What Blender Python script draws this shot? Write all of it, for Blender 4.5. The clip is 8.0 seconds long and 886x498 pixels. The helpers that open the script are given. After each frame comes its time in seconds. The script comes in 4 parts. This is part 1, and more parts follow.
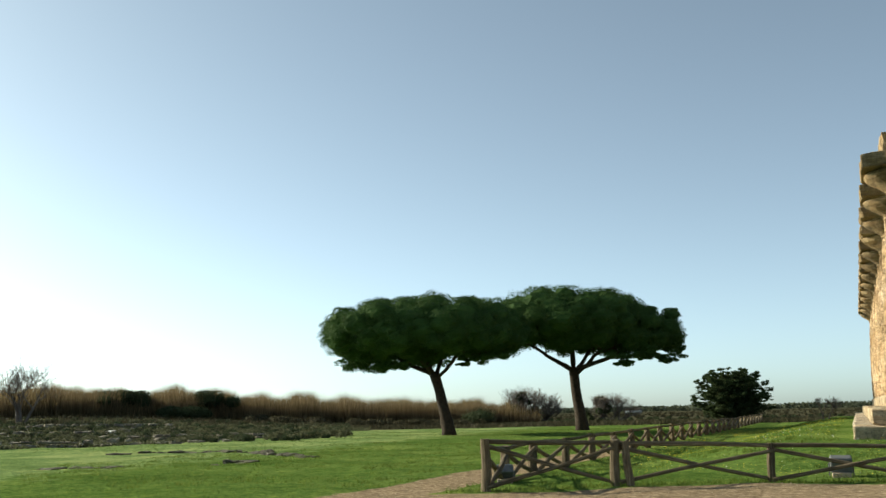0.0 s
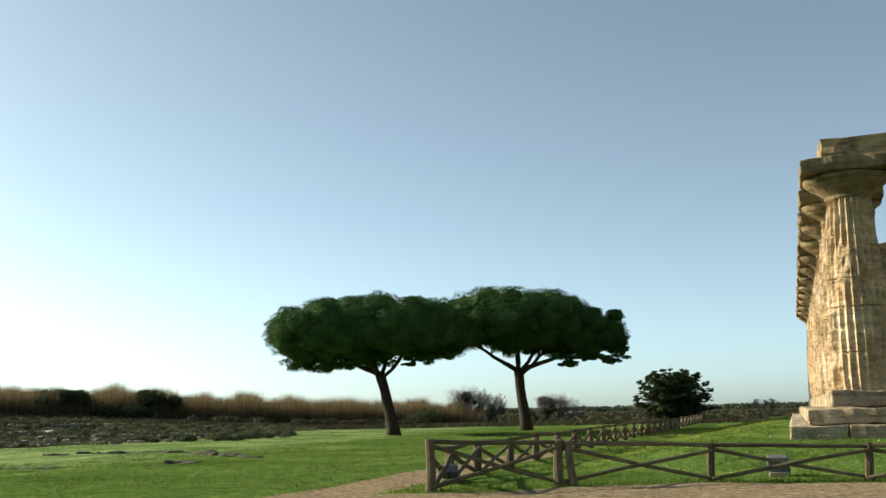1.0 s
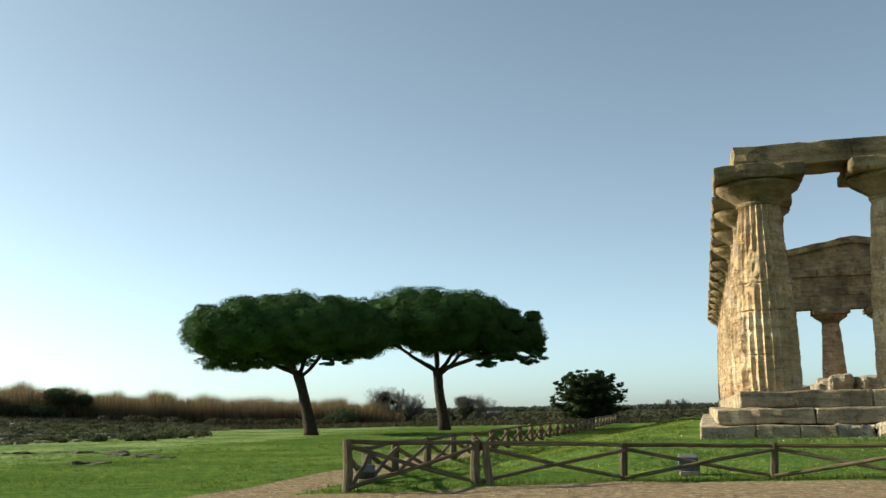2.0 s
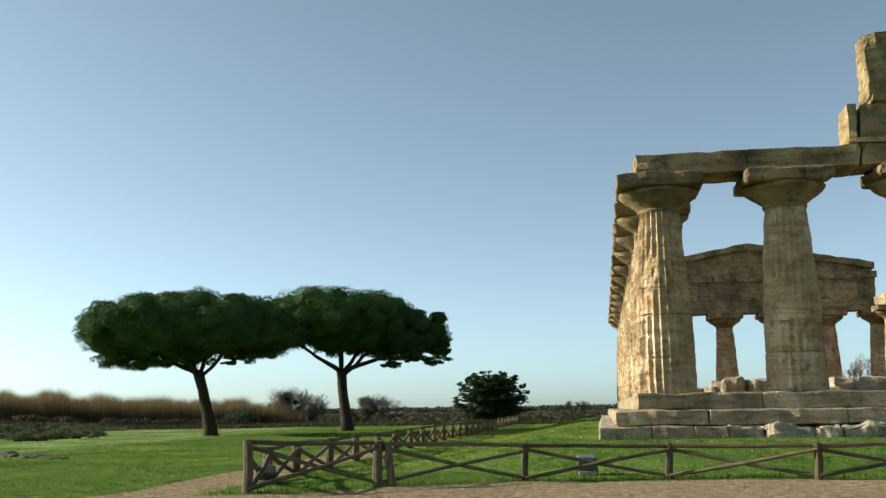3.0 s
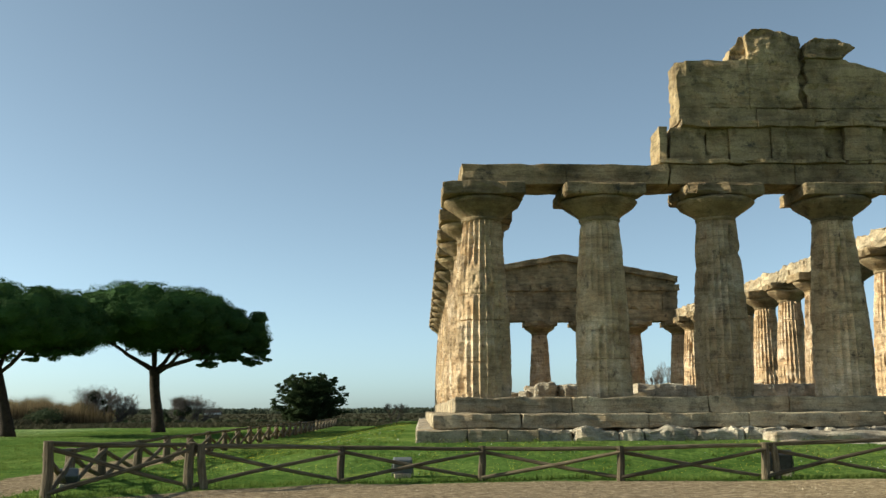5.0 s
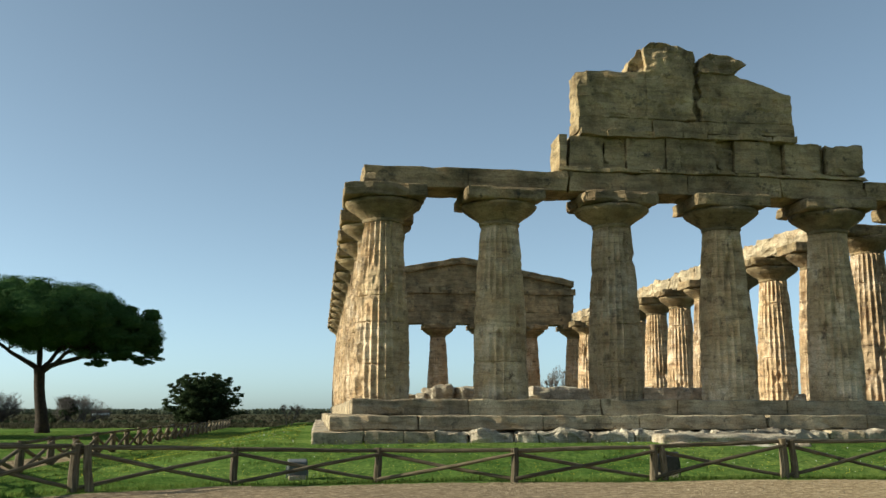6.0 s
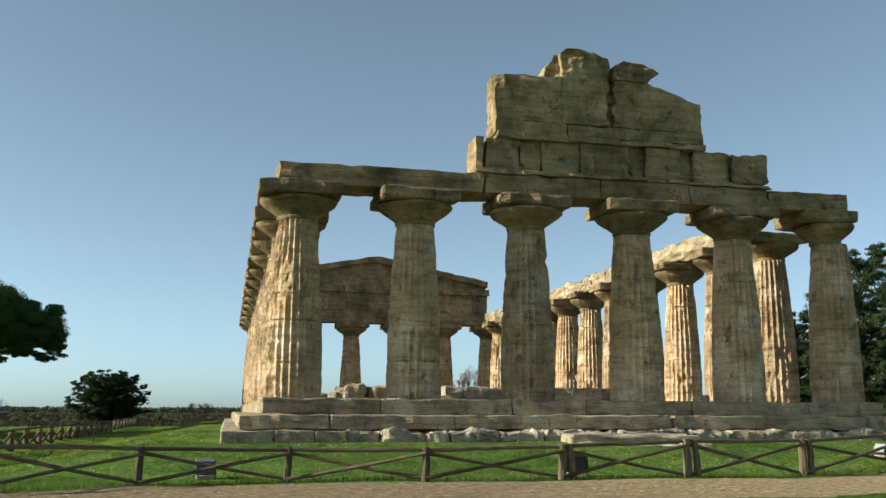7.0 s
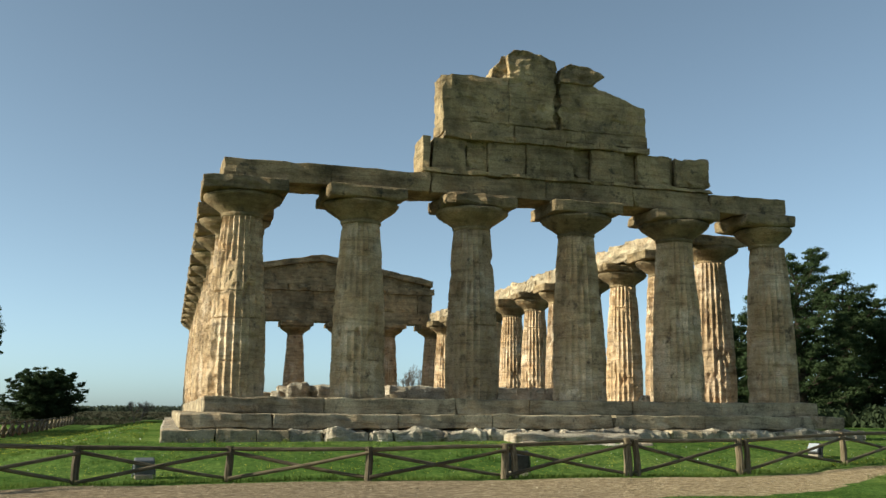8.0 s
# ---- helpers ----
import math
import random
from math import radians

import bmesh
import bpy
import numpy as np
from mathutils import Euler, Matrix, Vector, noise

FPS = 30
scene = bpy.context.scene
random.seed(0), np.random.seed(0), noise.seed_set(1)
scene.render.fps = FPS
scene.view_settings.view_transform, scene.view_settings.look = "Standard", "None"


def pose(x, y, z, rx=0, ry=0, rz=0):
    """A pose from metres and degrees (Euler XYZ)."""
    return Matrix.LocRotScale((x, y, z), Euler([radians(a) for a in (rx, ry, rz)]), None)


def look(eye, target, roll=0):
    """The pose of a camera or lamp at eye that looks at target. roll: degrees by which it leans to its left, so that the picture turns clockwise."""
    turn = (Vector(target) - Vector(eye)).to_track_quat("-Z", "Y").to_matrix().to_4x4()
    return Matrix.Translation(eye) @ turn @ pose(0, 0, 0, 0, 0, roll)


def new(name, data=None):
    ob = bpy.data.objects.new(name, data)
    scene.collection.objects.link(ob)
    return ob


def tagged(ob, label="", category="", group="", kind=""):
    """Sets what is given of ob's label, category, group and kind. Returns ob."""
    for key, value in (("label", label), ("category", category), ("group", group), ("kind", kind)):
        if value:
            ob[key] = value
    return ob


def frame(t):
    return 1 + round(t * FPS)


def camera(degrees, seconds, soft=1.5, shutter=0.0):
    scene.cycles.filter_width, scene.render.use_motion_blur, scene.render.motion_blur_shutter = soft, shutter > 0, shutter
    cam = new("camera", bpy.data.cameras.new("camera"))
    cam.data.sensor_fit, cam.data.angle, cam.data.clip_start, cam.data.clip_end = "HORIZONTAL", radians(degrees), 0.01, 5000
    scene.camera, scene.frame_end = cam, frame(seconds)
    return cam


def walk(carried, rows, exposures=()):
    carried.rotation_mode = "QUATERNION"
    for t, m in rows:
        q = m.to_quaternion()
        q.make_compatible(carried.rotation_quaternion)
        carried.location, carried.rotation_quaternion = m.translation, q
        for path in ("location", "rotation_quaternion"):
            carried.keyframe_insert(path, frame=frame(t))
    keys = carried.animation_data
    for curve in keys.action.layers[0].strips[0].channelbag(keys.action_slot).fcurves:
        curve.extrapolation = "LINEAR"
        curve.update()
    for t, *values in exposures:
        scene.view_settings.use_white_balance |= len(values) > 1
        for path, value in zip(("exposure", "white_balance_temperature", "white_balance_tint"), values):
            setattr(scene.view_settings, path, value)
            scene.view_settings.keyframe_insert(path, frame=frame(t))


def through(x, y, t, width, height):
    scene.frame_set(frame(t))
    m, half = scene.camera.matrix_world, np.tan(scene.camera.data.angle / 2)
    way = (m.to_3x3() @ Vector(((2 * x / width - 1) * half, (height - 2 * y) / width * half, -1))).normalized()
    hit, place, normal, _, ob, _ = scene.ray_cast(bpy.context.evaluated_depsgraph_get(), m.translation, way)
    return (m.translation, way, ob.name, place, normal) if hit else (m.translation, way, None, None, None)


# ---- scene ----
# The camera stands at one spot and turns slowly to the right.
EYE = (0.0, 0.0, 1.4)
cam = camera(49.5, 8.0, soft=1.45)


def aim(heading, pitch, roll):
    h, p = radians(heading), radians(pitch)
    way = Vector((math.sin(h) * math.cos(p), math.cos(h) * math.cos(p), math.sin(p)))
    return look(EYE, Vector(EYE) + way * 10, roll)


PATH = [(t, aim(h, p, r)) for t, h, p, r in (
    (0, -22.87, 9.72, -1.18), (0.5, -21.67, 9.68, -1.13), (1, -19.66, 9.66, -1.11), (2.5, -12.14, 9.54, -0.9),
    (3, -9.24, 9.52, -0.79), (3.5, -6.63, 9.46, -0.65), (4, -3.96, 9.45, -0.54), (4.5, -1.49, 9.53, -0.41),
    (6, 7.32, 9.65, 0.02), (6.5, 9.97, 9.65, 0.16), (7, 12.44, 9.63, 0.26), (7.5, 14.34, 9.61, 0.35), (8, 15.72, 9.61, 0.42))]
walk(cam, PATH, [(0, 1.12, 7200, -2), (4, 0.99, 6800, -4), (8, 0.9, 6600, -4)])

# ---- light ----
SUN_SIDE, SUN_UP = 87.0, 22.5        # degrees left of the temple's long axis, and above the horizon
world = bpy.data.worlds.new("sky")
scene.world = world
world.use_nodes = True
wn = world.node_tree.nodes
sky = wn.new("ShaderNodeTexSky")
sky.sky_type = "NISHITA"
sky.sun_disc = False
sky.sun_elevation = radians(SUN_UP)
sky.sun_rotation = radians(-SUN_SIDE)
sky.altitude = 1000
sky.air_density, sky.dust_density, sky.ozone_density = 0.6, 2.0, 1.0
wn["Background"].inputs["Strength"].default_value = 0.0935
haze = wn.new("ShaderNodeHueSaturation")      # thin winter haze pales the whole sky
haze.inputs["Saturation"].default_value = 0.64
tint = wn.new("ShaderNodeMix")
tint.data_type, tint.blend_type = "RGBA", "MULTIPLY"
tint.inputs["Factor"].default_value = 1.0
tint.inputs["B"].default_value = (0.855, 0.97, 1.055, 1)
world.node_tree.links.new(sky.outputs["Color"], haze.inputs["Color"])
world.node_tree.links.new(haze.outputs["Color"], tint.inputs["A"])
world.node_tree.links.new(tint.outputs["Result"], wn["Background"].inputs["Color"])
sun = new("sun", bpy.data.lights.new("sun", "SUN"))
sun.data.energy, sun.data.angle, sun.data.color = 4.35, radians(0.55), (1.0, 0.895, 0.79)
sun.matrix_world = look((-60, 12, 40), Vector((-60, 12, 40)) - Vector((
    -math.sin(radians(SUN_SIDE)) * math.cos(radians(SUN_UP)), math.cos(radians(SUN_SIDE)) * math.cos(radians(SUN_UP)), math.sin(radians(SUN_UP)))))


# ---- materials ----
def material(name, rough=0.9):
    m = bpy.data.materials.new(name)
    m.use_nodes = True
    b = m.node_tree.nodes["Principled BSDF"]
    b.inputs["Roughness"].default_value = rough
    b.inputs["Specular IOR Level"].default_value = 0.25
    return m, m.node_tree.nodes, m.node_tree.links, b


def tex(n, l, kind, scale, detail=4.0, coords=None, rough=0.6):
    t = n.new(kind)
    t.inputs["Scale"].default_value = scale
    if kind == "ShaderNodeTexNoise":
        t.inputs["Detail"].default_value = detail
        t.inputs["Roughness"].default_value = rough
    if coords:
        l.new(coords, t.inputs["Vector"])
    return t


def ramp(n, l, source, stops):
    r = n.new("ShaderNodeValToRGB")
    e = r.color_ramp.elements
    while len(e) < len(stops):
        e.new(0.5)
    for k, (p, c) in enumerate(stops):
        e[k].position, e[k].color = p, (*c, 1) if len(c) == 3 else c
    l.new(source, r.inputs["Fac"])
    return r.outputs["Color"]


def mix(n, l, how, fac, a, b):
    m = n.new("ShaderNodeMix")
    m.data_type, m.blend_type = "RGBA", how
    for socket, v in ((m.inputs["Factor"], fac), (m.inputs["A"], a), (m.inputs["B"], b)):
        if isinstance(v, (int, float)):
            socket.default_value = v
        elif isinstance(v, tuple):
            socket.default_value = (*v, 1)
        else:
            l.new(v, socket)
    return m.outputs["Result"]


def bump(n, l, b, source, strength, distance):
    k = n.new("ShaderNodeBump")
    k.inputs["Strength"].default_value, k.inputs["Distance"].default_value = strength, distance
    l.new(source, k.inputs["Height"])
    old = b.inputs["Normal"].links
    if old:
        l.new(old[0].from_socket, k.inputs["Normal"])
    l.new(k.outputs["Normal"], b.inputs["Normal"])


def position(n):
    return n.new("ShaderNodeNewGeometry").outputs["Position"]


def stone(name, light, mid, dark, stain, pits=1.0, grimy=(0.6, 0.6, 0.6), differ=0.8):
    """Weathered limestone: blotches, lichen stains, level bedding streaks and pits."""
    m, n, l, b = material(name, 0.92)
    p = position(n)
    big = tex(n, l, "ShaderNodeTexNoise", 0.9, 6, p, 0.65)
    col = ramp(n, l, big.outputs["Fac"], ((0.3, dark), (0.5, mid), (0.68, light)))
    flat = n.new("ShaderNodeMapping")
    flat.inputs["Scale"].default_value = (0.6, 0.6, 3.4)
    l.new(p, flat.inputs["Vector"])
    bed = tex(n, l, "ShaderNodeTexNoise", 1.7, 5, flat.outputs["Vector"], 0.6)
    col = mix(n, l, "MULTIPLY", 0.55, col, ramp(n, l, bed.outputs["Fac"], ((0.34, (0.42, 0.38, 0.33)), (0.48, (0.95, 0.93, 0.9)), (0.62, (1.12, 1.1, 1.06)))))
    thin = n.new("ShaderNodeMapping")
    thin.inputs["Scale"].default_value = (0.55, 0.55, 7.0)
    l.new(p, thin.inputs["Vector"])
    crack = tex(n, l, "ShaderNodeTexNoise", 1.1, 3, thin.outputs["Vector"], 0.55)
    line = ramp(n, l, crack.outputs["Fac"], ((0.36, (1, 1, 1)), (0.4, (0.38, 0.34, 0.3)), (0.44, (1, 1, 1))))
    col = mix(n, l, "MULTIPLY", 0.42, col, line)
    blot = tex(n, l, "ShaderNodeTexNoise", 2.6, 8, p, 0.72)
    f = ramp(n, l, blot.outputs["Fac"], ((0.56, (0, 0, 0)), (0.68, (1, 1, 1))))
    col = mix(n, l, "MIX", f, col, stain)
    grime = n.new("ShaderNodeMapping")
    grime.inputs["Scale"].default_value = (1.0, 1.0, 0.45)
    l.new(p, grime.inputs["Vector"])
    patch = tex(n, l, "ShaderNodeTexNoise", 0.75, 7, grime.outputs["Vector"], 0.7)
    f = ramp(n, l, patch.outputs["Fac"], ((0.47, (0, 0, 0)), (0.63, (0.85, 0.85, 0.85))))
    col = mix(n, l, "MIX", f, col, mix(n, l, "MULTIPLY", 1.0, col, grimy))
    r = n.new("ShaderNodeObjectInfo")
    col = mix(n, l, "MULTIPLY", differ, col, ramp(n, l, r.outputs["Random"], ((0, (0.78, 0.77, 0.76)), (0.5, (1, 0.98, 0.94)), (1, (1.12, 1.1, 1.05)))))
    fine = tex(n, l, "ShaderNodeTexNoise", 22, 6, p, 0.7)
    col = mix(n, l, "MULTIPLY", 0.6, col, ramp(n, l, fine.outputs["Fac"], ((0.35, (0.6, 0.58, 0.55)), (0.6, (1.15, 1.14, 1.12)))))
    warp = mix(n, l, "ADD", 0.5, p, blot.outputs["Color"])
    cavity = tex(n, l, "ShaderNodeTexVoronoi", 1.25, coords=warp)
    pock = ramp(n, l, cavity.outputs["Distance"], ((0.06, (0.3, 0.27, 0.24)), (0.17, (1, 1, 1))))
    col = mix(n, l, "MULTIPLY", 0.6, col, pock)
    rust = tex(n, l, "ShaderNodeTexNoise", 1.5, 5, warp, 0.6)
    f = ramp(n, l, rust.outputs["Fac"], ((0.5, (0, 0, 0)), (0.64, (0.7, 0.7, 0.7))))
    col = mix(n, l, "MIX", f, col, mix(n, l, "MULTIPLY", 1.0, col, (1.07, 0.95, 0.87)))
    l.new(col, b.inputs["Base Color"])
    bump(n, l, b, pock, 0.7, 0.05)
    v = tex(n, l, "ShaderNodeTexVoronoi", 7.0, coords=p)
    hole = ramp(n, l, v.outputs["Distance"], ((0.08, (0, 0, 0)), (0.3, (1, 1, 1))))
    bump(n, l, b, hole, 0.45 * pits, 0.06)
    bump(n, l, b, bed.outputs["Fac"], 0.7, 0.1)
    bump(n, l, b, blot.outputs["Fac"], 0.8, 0.12)
    bump(n, l, b, fine.outputs["Fac"], 0.6, 0.03)
    return m


STONE = stone("weathered_limestone", (0.73, 0.605, 0.465), (0.55, 0.412, 0.265), (0.4, 0.282, 0.165), (0.15, 0.108, 0.076), 1.3, (0.78, 0.77, 0.76))
GREY = stone("grey_limestone", (0.58, 0.49, 0.35), (0.39, 0.325, 0.226), (0.24, 0.2, 0.139), (0.125, 0.106, 0.079))
STAINED = stone("lichen_stained_limestone", (0.42, 0.32, 0.19), (0.27, 0.206, 0.12), (0.13, 0.102, 0.06), (0.07, 0.06, 0.043))
UPPER = stone("upper_limestone", (0.5, 0.385, 0.225), (0.35, 0.265, 0.15), (0.18, 0.138, 0.08), (0.07, 0.062, 0.046), 1.3, (0.55, 0.55, 0.52), 0.35)
PALE = stone("pale_limestone", (0.68, 0.62, 0.52), (0.45, 0.4, 0.32), (0.24, 0.212, 0.17), (0.13, 0.117, 0.095))
FIELD = stone("field_stone", (0.4, 0.385, 0.33), (0.23, 0.22, 0.18), (0.085, 0.085, 0.06), (0.06, 0.068, 0.038))

# darker copy of the field stone: shade of the stones' fronts painted in
SHADED_FIELD = stone("shaded_field_stone", (0.16, 0.15, 0.115), (0.085, 0.085, 0.06), (0.045, 0.048, 0.03), (0.035, 0.04, 0.02))


def leafy(name, a, b_, c, rough=0.75, through=0.2):
    m, n, l, b = material(name, rough)
    g = n.new("ShaderNodeNewGeometry")
    col = ramp(n, l, g.outputs["Random Per Island"], ((0, a), (0.5, b_), (1, c)))
    w = tex(n, l, "ShaderNodeTexNoise", 0.5, 3, g.outputs["Position"])
    col = mix(n, l, "MULTIPLY", 0.7, col, ramp(n, l, w.outputs["Fac"], ((0.3, (0.6, 0.62, 0.55)), (0.7, (1.25, 1.2, 1.1)))))
    l.new(col, b.inputs["Base Color"])
    b.inputs["Specular IOR Level"].default_value = 0.05
    translucent = n.new("ShaderNodeBsdfTranslucent")
    both = n.new("ShaderNodeMixShader")
    both.inputs["Fac"].default_value = through
    l.new(col, translucent.inputs["Color"])
    l.new(b.outputs["BSDF"], both.inputs[1])
    l.new(translucent.outputs["BSDF"], both.inputs[2])
    l.new(both.outputs["Shader"], n["Material Output"].inputs["Surface"])
    return m


PINE = leafy("pine_needles", (0.038, 0.08, 0.025), (0.044, 0.09, 0.028), (0.052, 0.102, 0.031), through=0.15)
DARKLEAF = leafy("dark_leaves", (0.032, 0.046, 0.025), (0.042, 0.058, 0.03), (0.054, 0.072, 0.037), through=0.3)
GREENLEAF = leafy("evergreen_leaves", (0.034, 0.052, 0.023), (0.044, 0.066, 0.029), (0.056, 0.081, 0.036), through=0.25)
HEATH = leafy("heath_leaves", (0.05, 0.058, 0.034), (0.085, 0.095, 0.055), (0.14, 0.145, 0.09), through=0.35)
# leaves of the far woods: distance haze put into a lighter, greyer colour
HAZELEAF = leafy("hazed_far_leaves", (0.045, 0.056, 0.04), (0.066, 0.08, 0.056), (0.09, 0.105, 0.075), through=0.3)
SCRUB = leafy("scrub_leaves", (0.036, 0.038, 0.022), (0.055, 0.053, 0.032), (0.082, 0.075, 0.046))
REED = leafy("dry_reed", (0.075, 0.06, 0.034), (0.15, 0.115, 0.066), (0.25, 0.19, 0.115), through=0.4)
BLADE = leafy("grass_blades", (0.062, 0.112, 0.022), (0.098, 0.148, 0.031), (0.155, 0.2, 0.052), through=0.45)


def plain(name, a, b_, scale=6.0, rough=0.9, strength=0.5, distance=0.02):
    m, n, l, b = material(name, rough)
    p = position(n)
    t = tex(n, l, "ShaderNodeTexNoise", scale, 6, p, 0.65)
    l.new(ramp(n, l, t.outputs["Fac"], ((0.3, a), (0.7, b_))), b.inputs["Base Color"])
    bump(n, l, b, t.outputs["Fac"], strength, distance)
    return m


BARK = plain("pine_bark", (0.018, 0.013, 0.009), (0.05, 0.036, 0.025), 5, 0.95, 0.9, 0.08)
TWIG = plain("bare_twig", (0.085, 0.072, 0.064), (0.16, 0.14, 0.12), 3)
FLOWER = plain("yellow_petals", (0.7, 0.55, 0.03), (0.85, 0.75, 0.1), 30, 0.6)
WHITEPETAL = plain("white_petals", (0.7, 0.7, 0.66), (0.85, 0.85, 0.8), 30, 0.6)
METAL = plain("grey_lamp_housing", (0.09, 0.095, 0.1), (0.15, 0.155, 0.16), 12, 0.45, 0.1, 0.004)
BLACK = plain("black_lamp_housing", (0.02, 0.02, 0.022), (0.045, 0.045, 0.05), 12, 0.4, 0.1, 0.004)


def wood_material():
    m, n, l, b = material("weathered_chestnut_wood", 0.85)
    tc = n.new("ShaderNodeTexCoord").outputs["Object"]
    s = n.new("ShaderNodeMapping")
    s.inputs["Scale"].default_value = (14, 14, 1.2)
    l.new(tc, s.inputs["Vector"])
    g = tex(n, l, "ShaderNodeTexNoise", 2.0, 6, s.outputs["Vector"], 0.65)
    col = ramp(n, l, g.outputs["Fac"], ((0.3, (0.042, 0.032, 0.019)), (0.5, (0.115, 0.09, 0.055)), (0.7, (0.215, 0.175, 0.115))))
    r = n.new("ShaderNodeObjectInfo")
    col = mix(n, l, "MULTIPLY", 1.0, col, ramp(n, l, r.outputs["Random"], ((0, (0.65, 0.63, 0.6)), (1, (1.25, 1.2, 1.15)))))
    l.new(col, b.inputs["Base Color"])
    bump(n, l, b, g.outputs["Fac"], 0.8, 0.02)
    return m


WOOD = wood_material()


def glass_material():
    m, n, l, b = material("lamp_glass", 0.08)
    b.inputs["Base Color"].default_value = (0.3, 0.32, 0.34, 1)
    b.inputs["Specular IOR Level"].default_value = 0.6
    return m


LAMPGLASS = glass_material()


def ground_material():
    """Lawn, trodden earth where the soil mask says so, and scrubland far out."""
    m, n, l, b = material("ground_cover", 1.0)
    b.inputs["Specular IOR Level"].default_value = 0.0
    p = position(n)
    a = tex(n, l, "ShaderNodeTexNoise", 0.22, 6, p, 0.6)
    f = tex(n, l, "ShaderNodeTexNoise", 9.0, 8, p, 0.75)
    grass = ramp(n, l, a.outputs["Fac"], ((0.34, (0.06, 0.107, 0.026)), (0.5, (0.094, 0.152, 0.04)), (0.66, (0.148, 0.2, 0.058))))
    grass = mix(n, l, "MULTIPLY", 0.8, grass, ramp(n, l, f.outputs["Fac"], ((0.38, (0.42, 0.48, 0.4)), (0.5, (0.95, 0.97, 0.9)), (0.62, (1.5, 1.4, 1.2)))))
    d = tex(n, l, "ShaderNodeTexNoise", 1.3, 6, p, 0.6)
    tuft = tex(n, l, "ShaderNodeTexNoise", 2.4, 5, p, 0.7)
    grass = mix(n, l, "MULTIPLY", 0.85, grass, ramp(n, l, tuft.outputs["Fac"], ((0.36, (0.55, 0.68, 0.6)), (0.52, (1, 1, 1)), (0.66, (1.45, 1.3, 1.1)))))
    clod = tex(n, l, "ShaderNodeTexNoise", 4.5, 7, p, 0.72)
    earth = ramp(n, l, clod.outputs["Fac"], ((0.3, (0.14, 0.105, 0.066)), (0.5, (0.245, 0.19, 0.124)), (0.7, (0.4, 0.325, 0.225))))
    earth = mix(n, l, "MULTIPLY", 0.9, earth, ramp(n, l, f.outputs["Fac"], ((0.35, (0.65, 0.62, 0.6)), (0.6, (1.15, 1.14, 1.12)))))
    dry = n.new("ShaderNodeAttribute")
    dry.attribute_name = "dry"
    earth = mix(n, l, "MIX", dry.outputs["Fac"], earth, mix(n, l, "MULTIPLY", 1.0, earth, (1.4, 1.38, 1.25)))
    wild = ramp(n, l, a.outputs["Fac"], ((0.3, (0.036, 0.04, 0.024)), (0.5, (0.062, 0.058, 0.038)), (0.7, (0.05, 0.062, 0.03))))
    def mask(name):
        at = n.new("ShaderNodeAttribute")
        at.attribute_name = name
        s = n.new("ShaderNodeMath")
        s.operation = "MULTIPLY_ADD"
        l.new(d.outputs["Fac"], s.inputs[0])
        s.inputs[1].default_value = 0.9
        l.new(at.outputs["Fac"], s.inputs[2])
        return ramp(n, l, s.outputs["Value"], ((0.88, (0, 0, 0)), (1.02, (1, 1, 1))))
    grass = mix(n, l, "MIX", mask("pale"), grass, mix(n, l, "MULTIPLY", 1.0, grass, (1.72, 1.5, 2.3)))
    col = mix(n, l, "MIX", mask("wild"), grass, wild)
    col = mix(n, l, "MIX", mask("soil"), col, earth)
    l.new(col, b.inputs["Base Color"])
    bump(n, l, b, f.outputs["Fac"], 0.9, 0.06)
    bump(n, l, b, d.outputs["Fac"], 0.5, 0.1)
    return m


GROUND = ground_material()


# ---- making meshes ----
def mesh_object(name, verts, faces, mat, parent=None, label="", smooth=False):
    me = bpy.data.meshes.new(name)
    me.from_pydata(verts, [], faces)
    me.materials.append(mat)
    if smooth:
        me.shade_smooth()
    ob = new(name, me)
    if parent:
        ob.parent = parent
    if label:
        ob["label"] = label
    return ob


def soup(name, tris, mat, parent=None, label=""):
    """One mesh from an array of loose triangles (n, 3, 3)."""
    tris = np.asarray(tris, dtype=np.float32)
    k = len(tris)
    me = bpy.data.meshes.new(name)
    me.vertices.add(3 * k)
    me.vertices.foreach_set("co", tris.ravel())
    me.loops.add(3 * k)
    me.loops.foreach_set("vertex_index", np.arange(3 * k, dtype=np.int32))
    me.polygons.add(k)
    me.polygons.foreach_set("loop_start", np.arange(0, 3 * k, 3, dtype=np.int32))
    me.update(calc_edges=True)
    me.materials.append(mat)
    ob = new(name, me)
    if parent:
        ob.parent = parent
    if label:
        ob["label"] = label
    return ob


def empty(name, place, label, category, group="", kind=""):
    e = new(name)
    e.location = place
    e.empty_display_size = 0.3
    return tagged(e, label, category, group, kind)


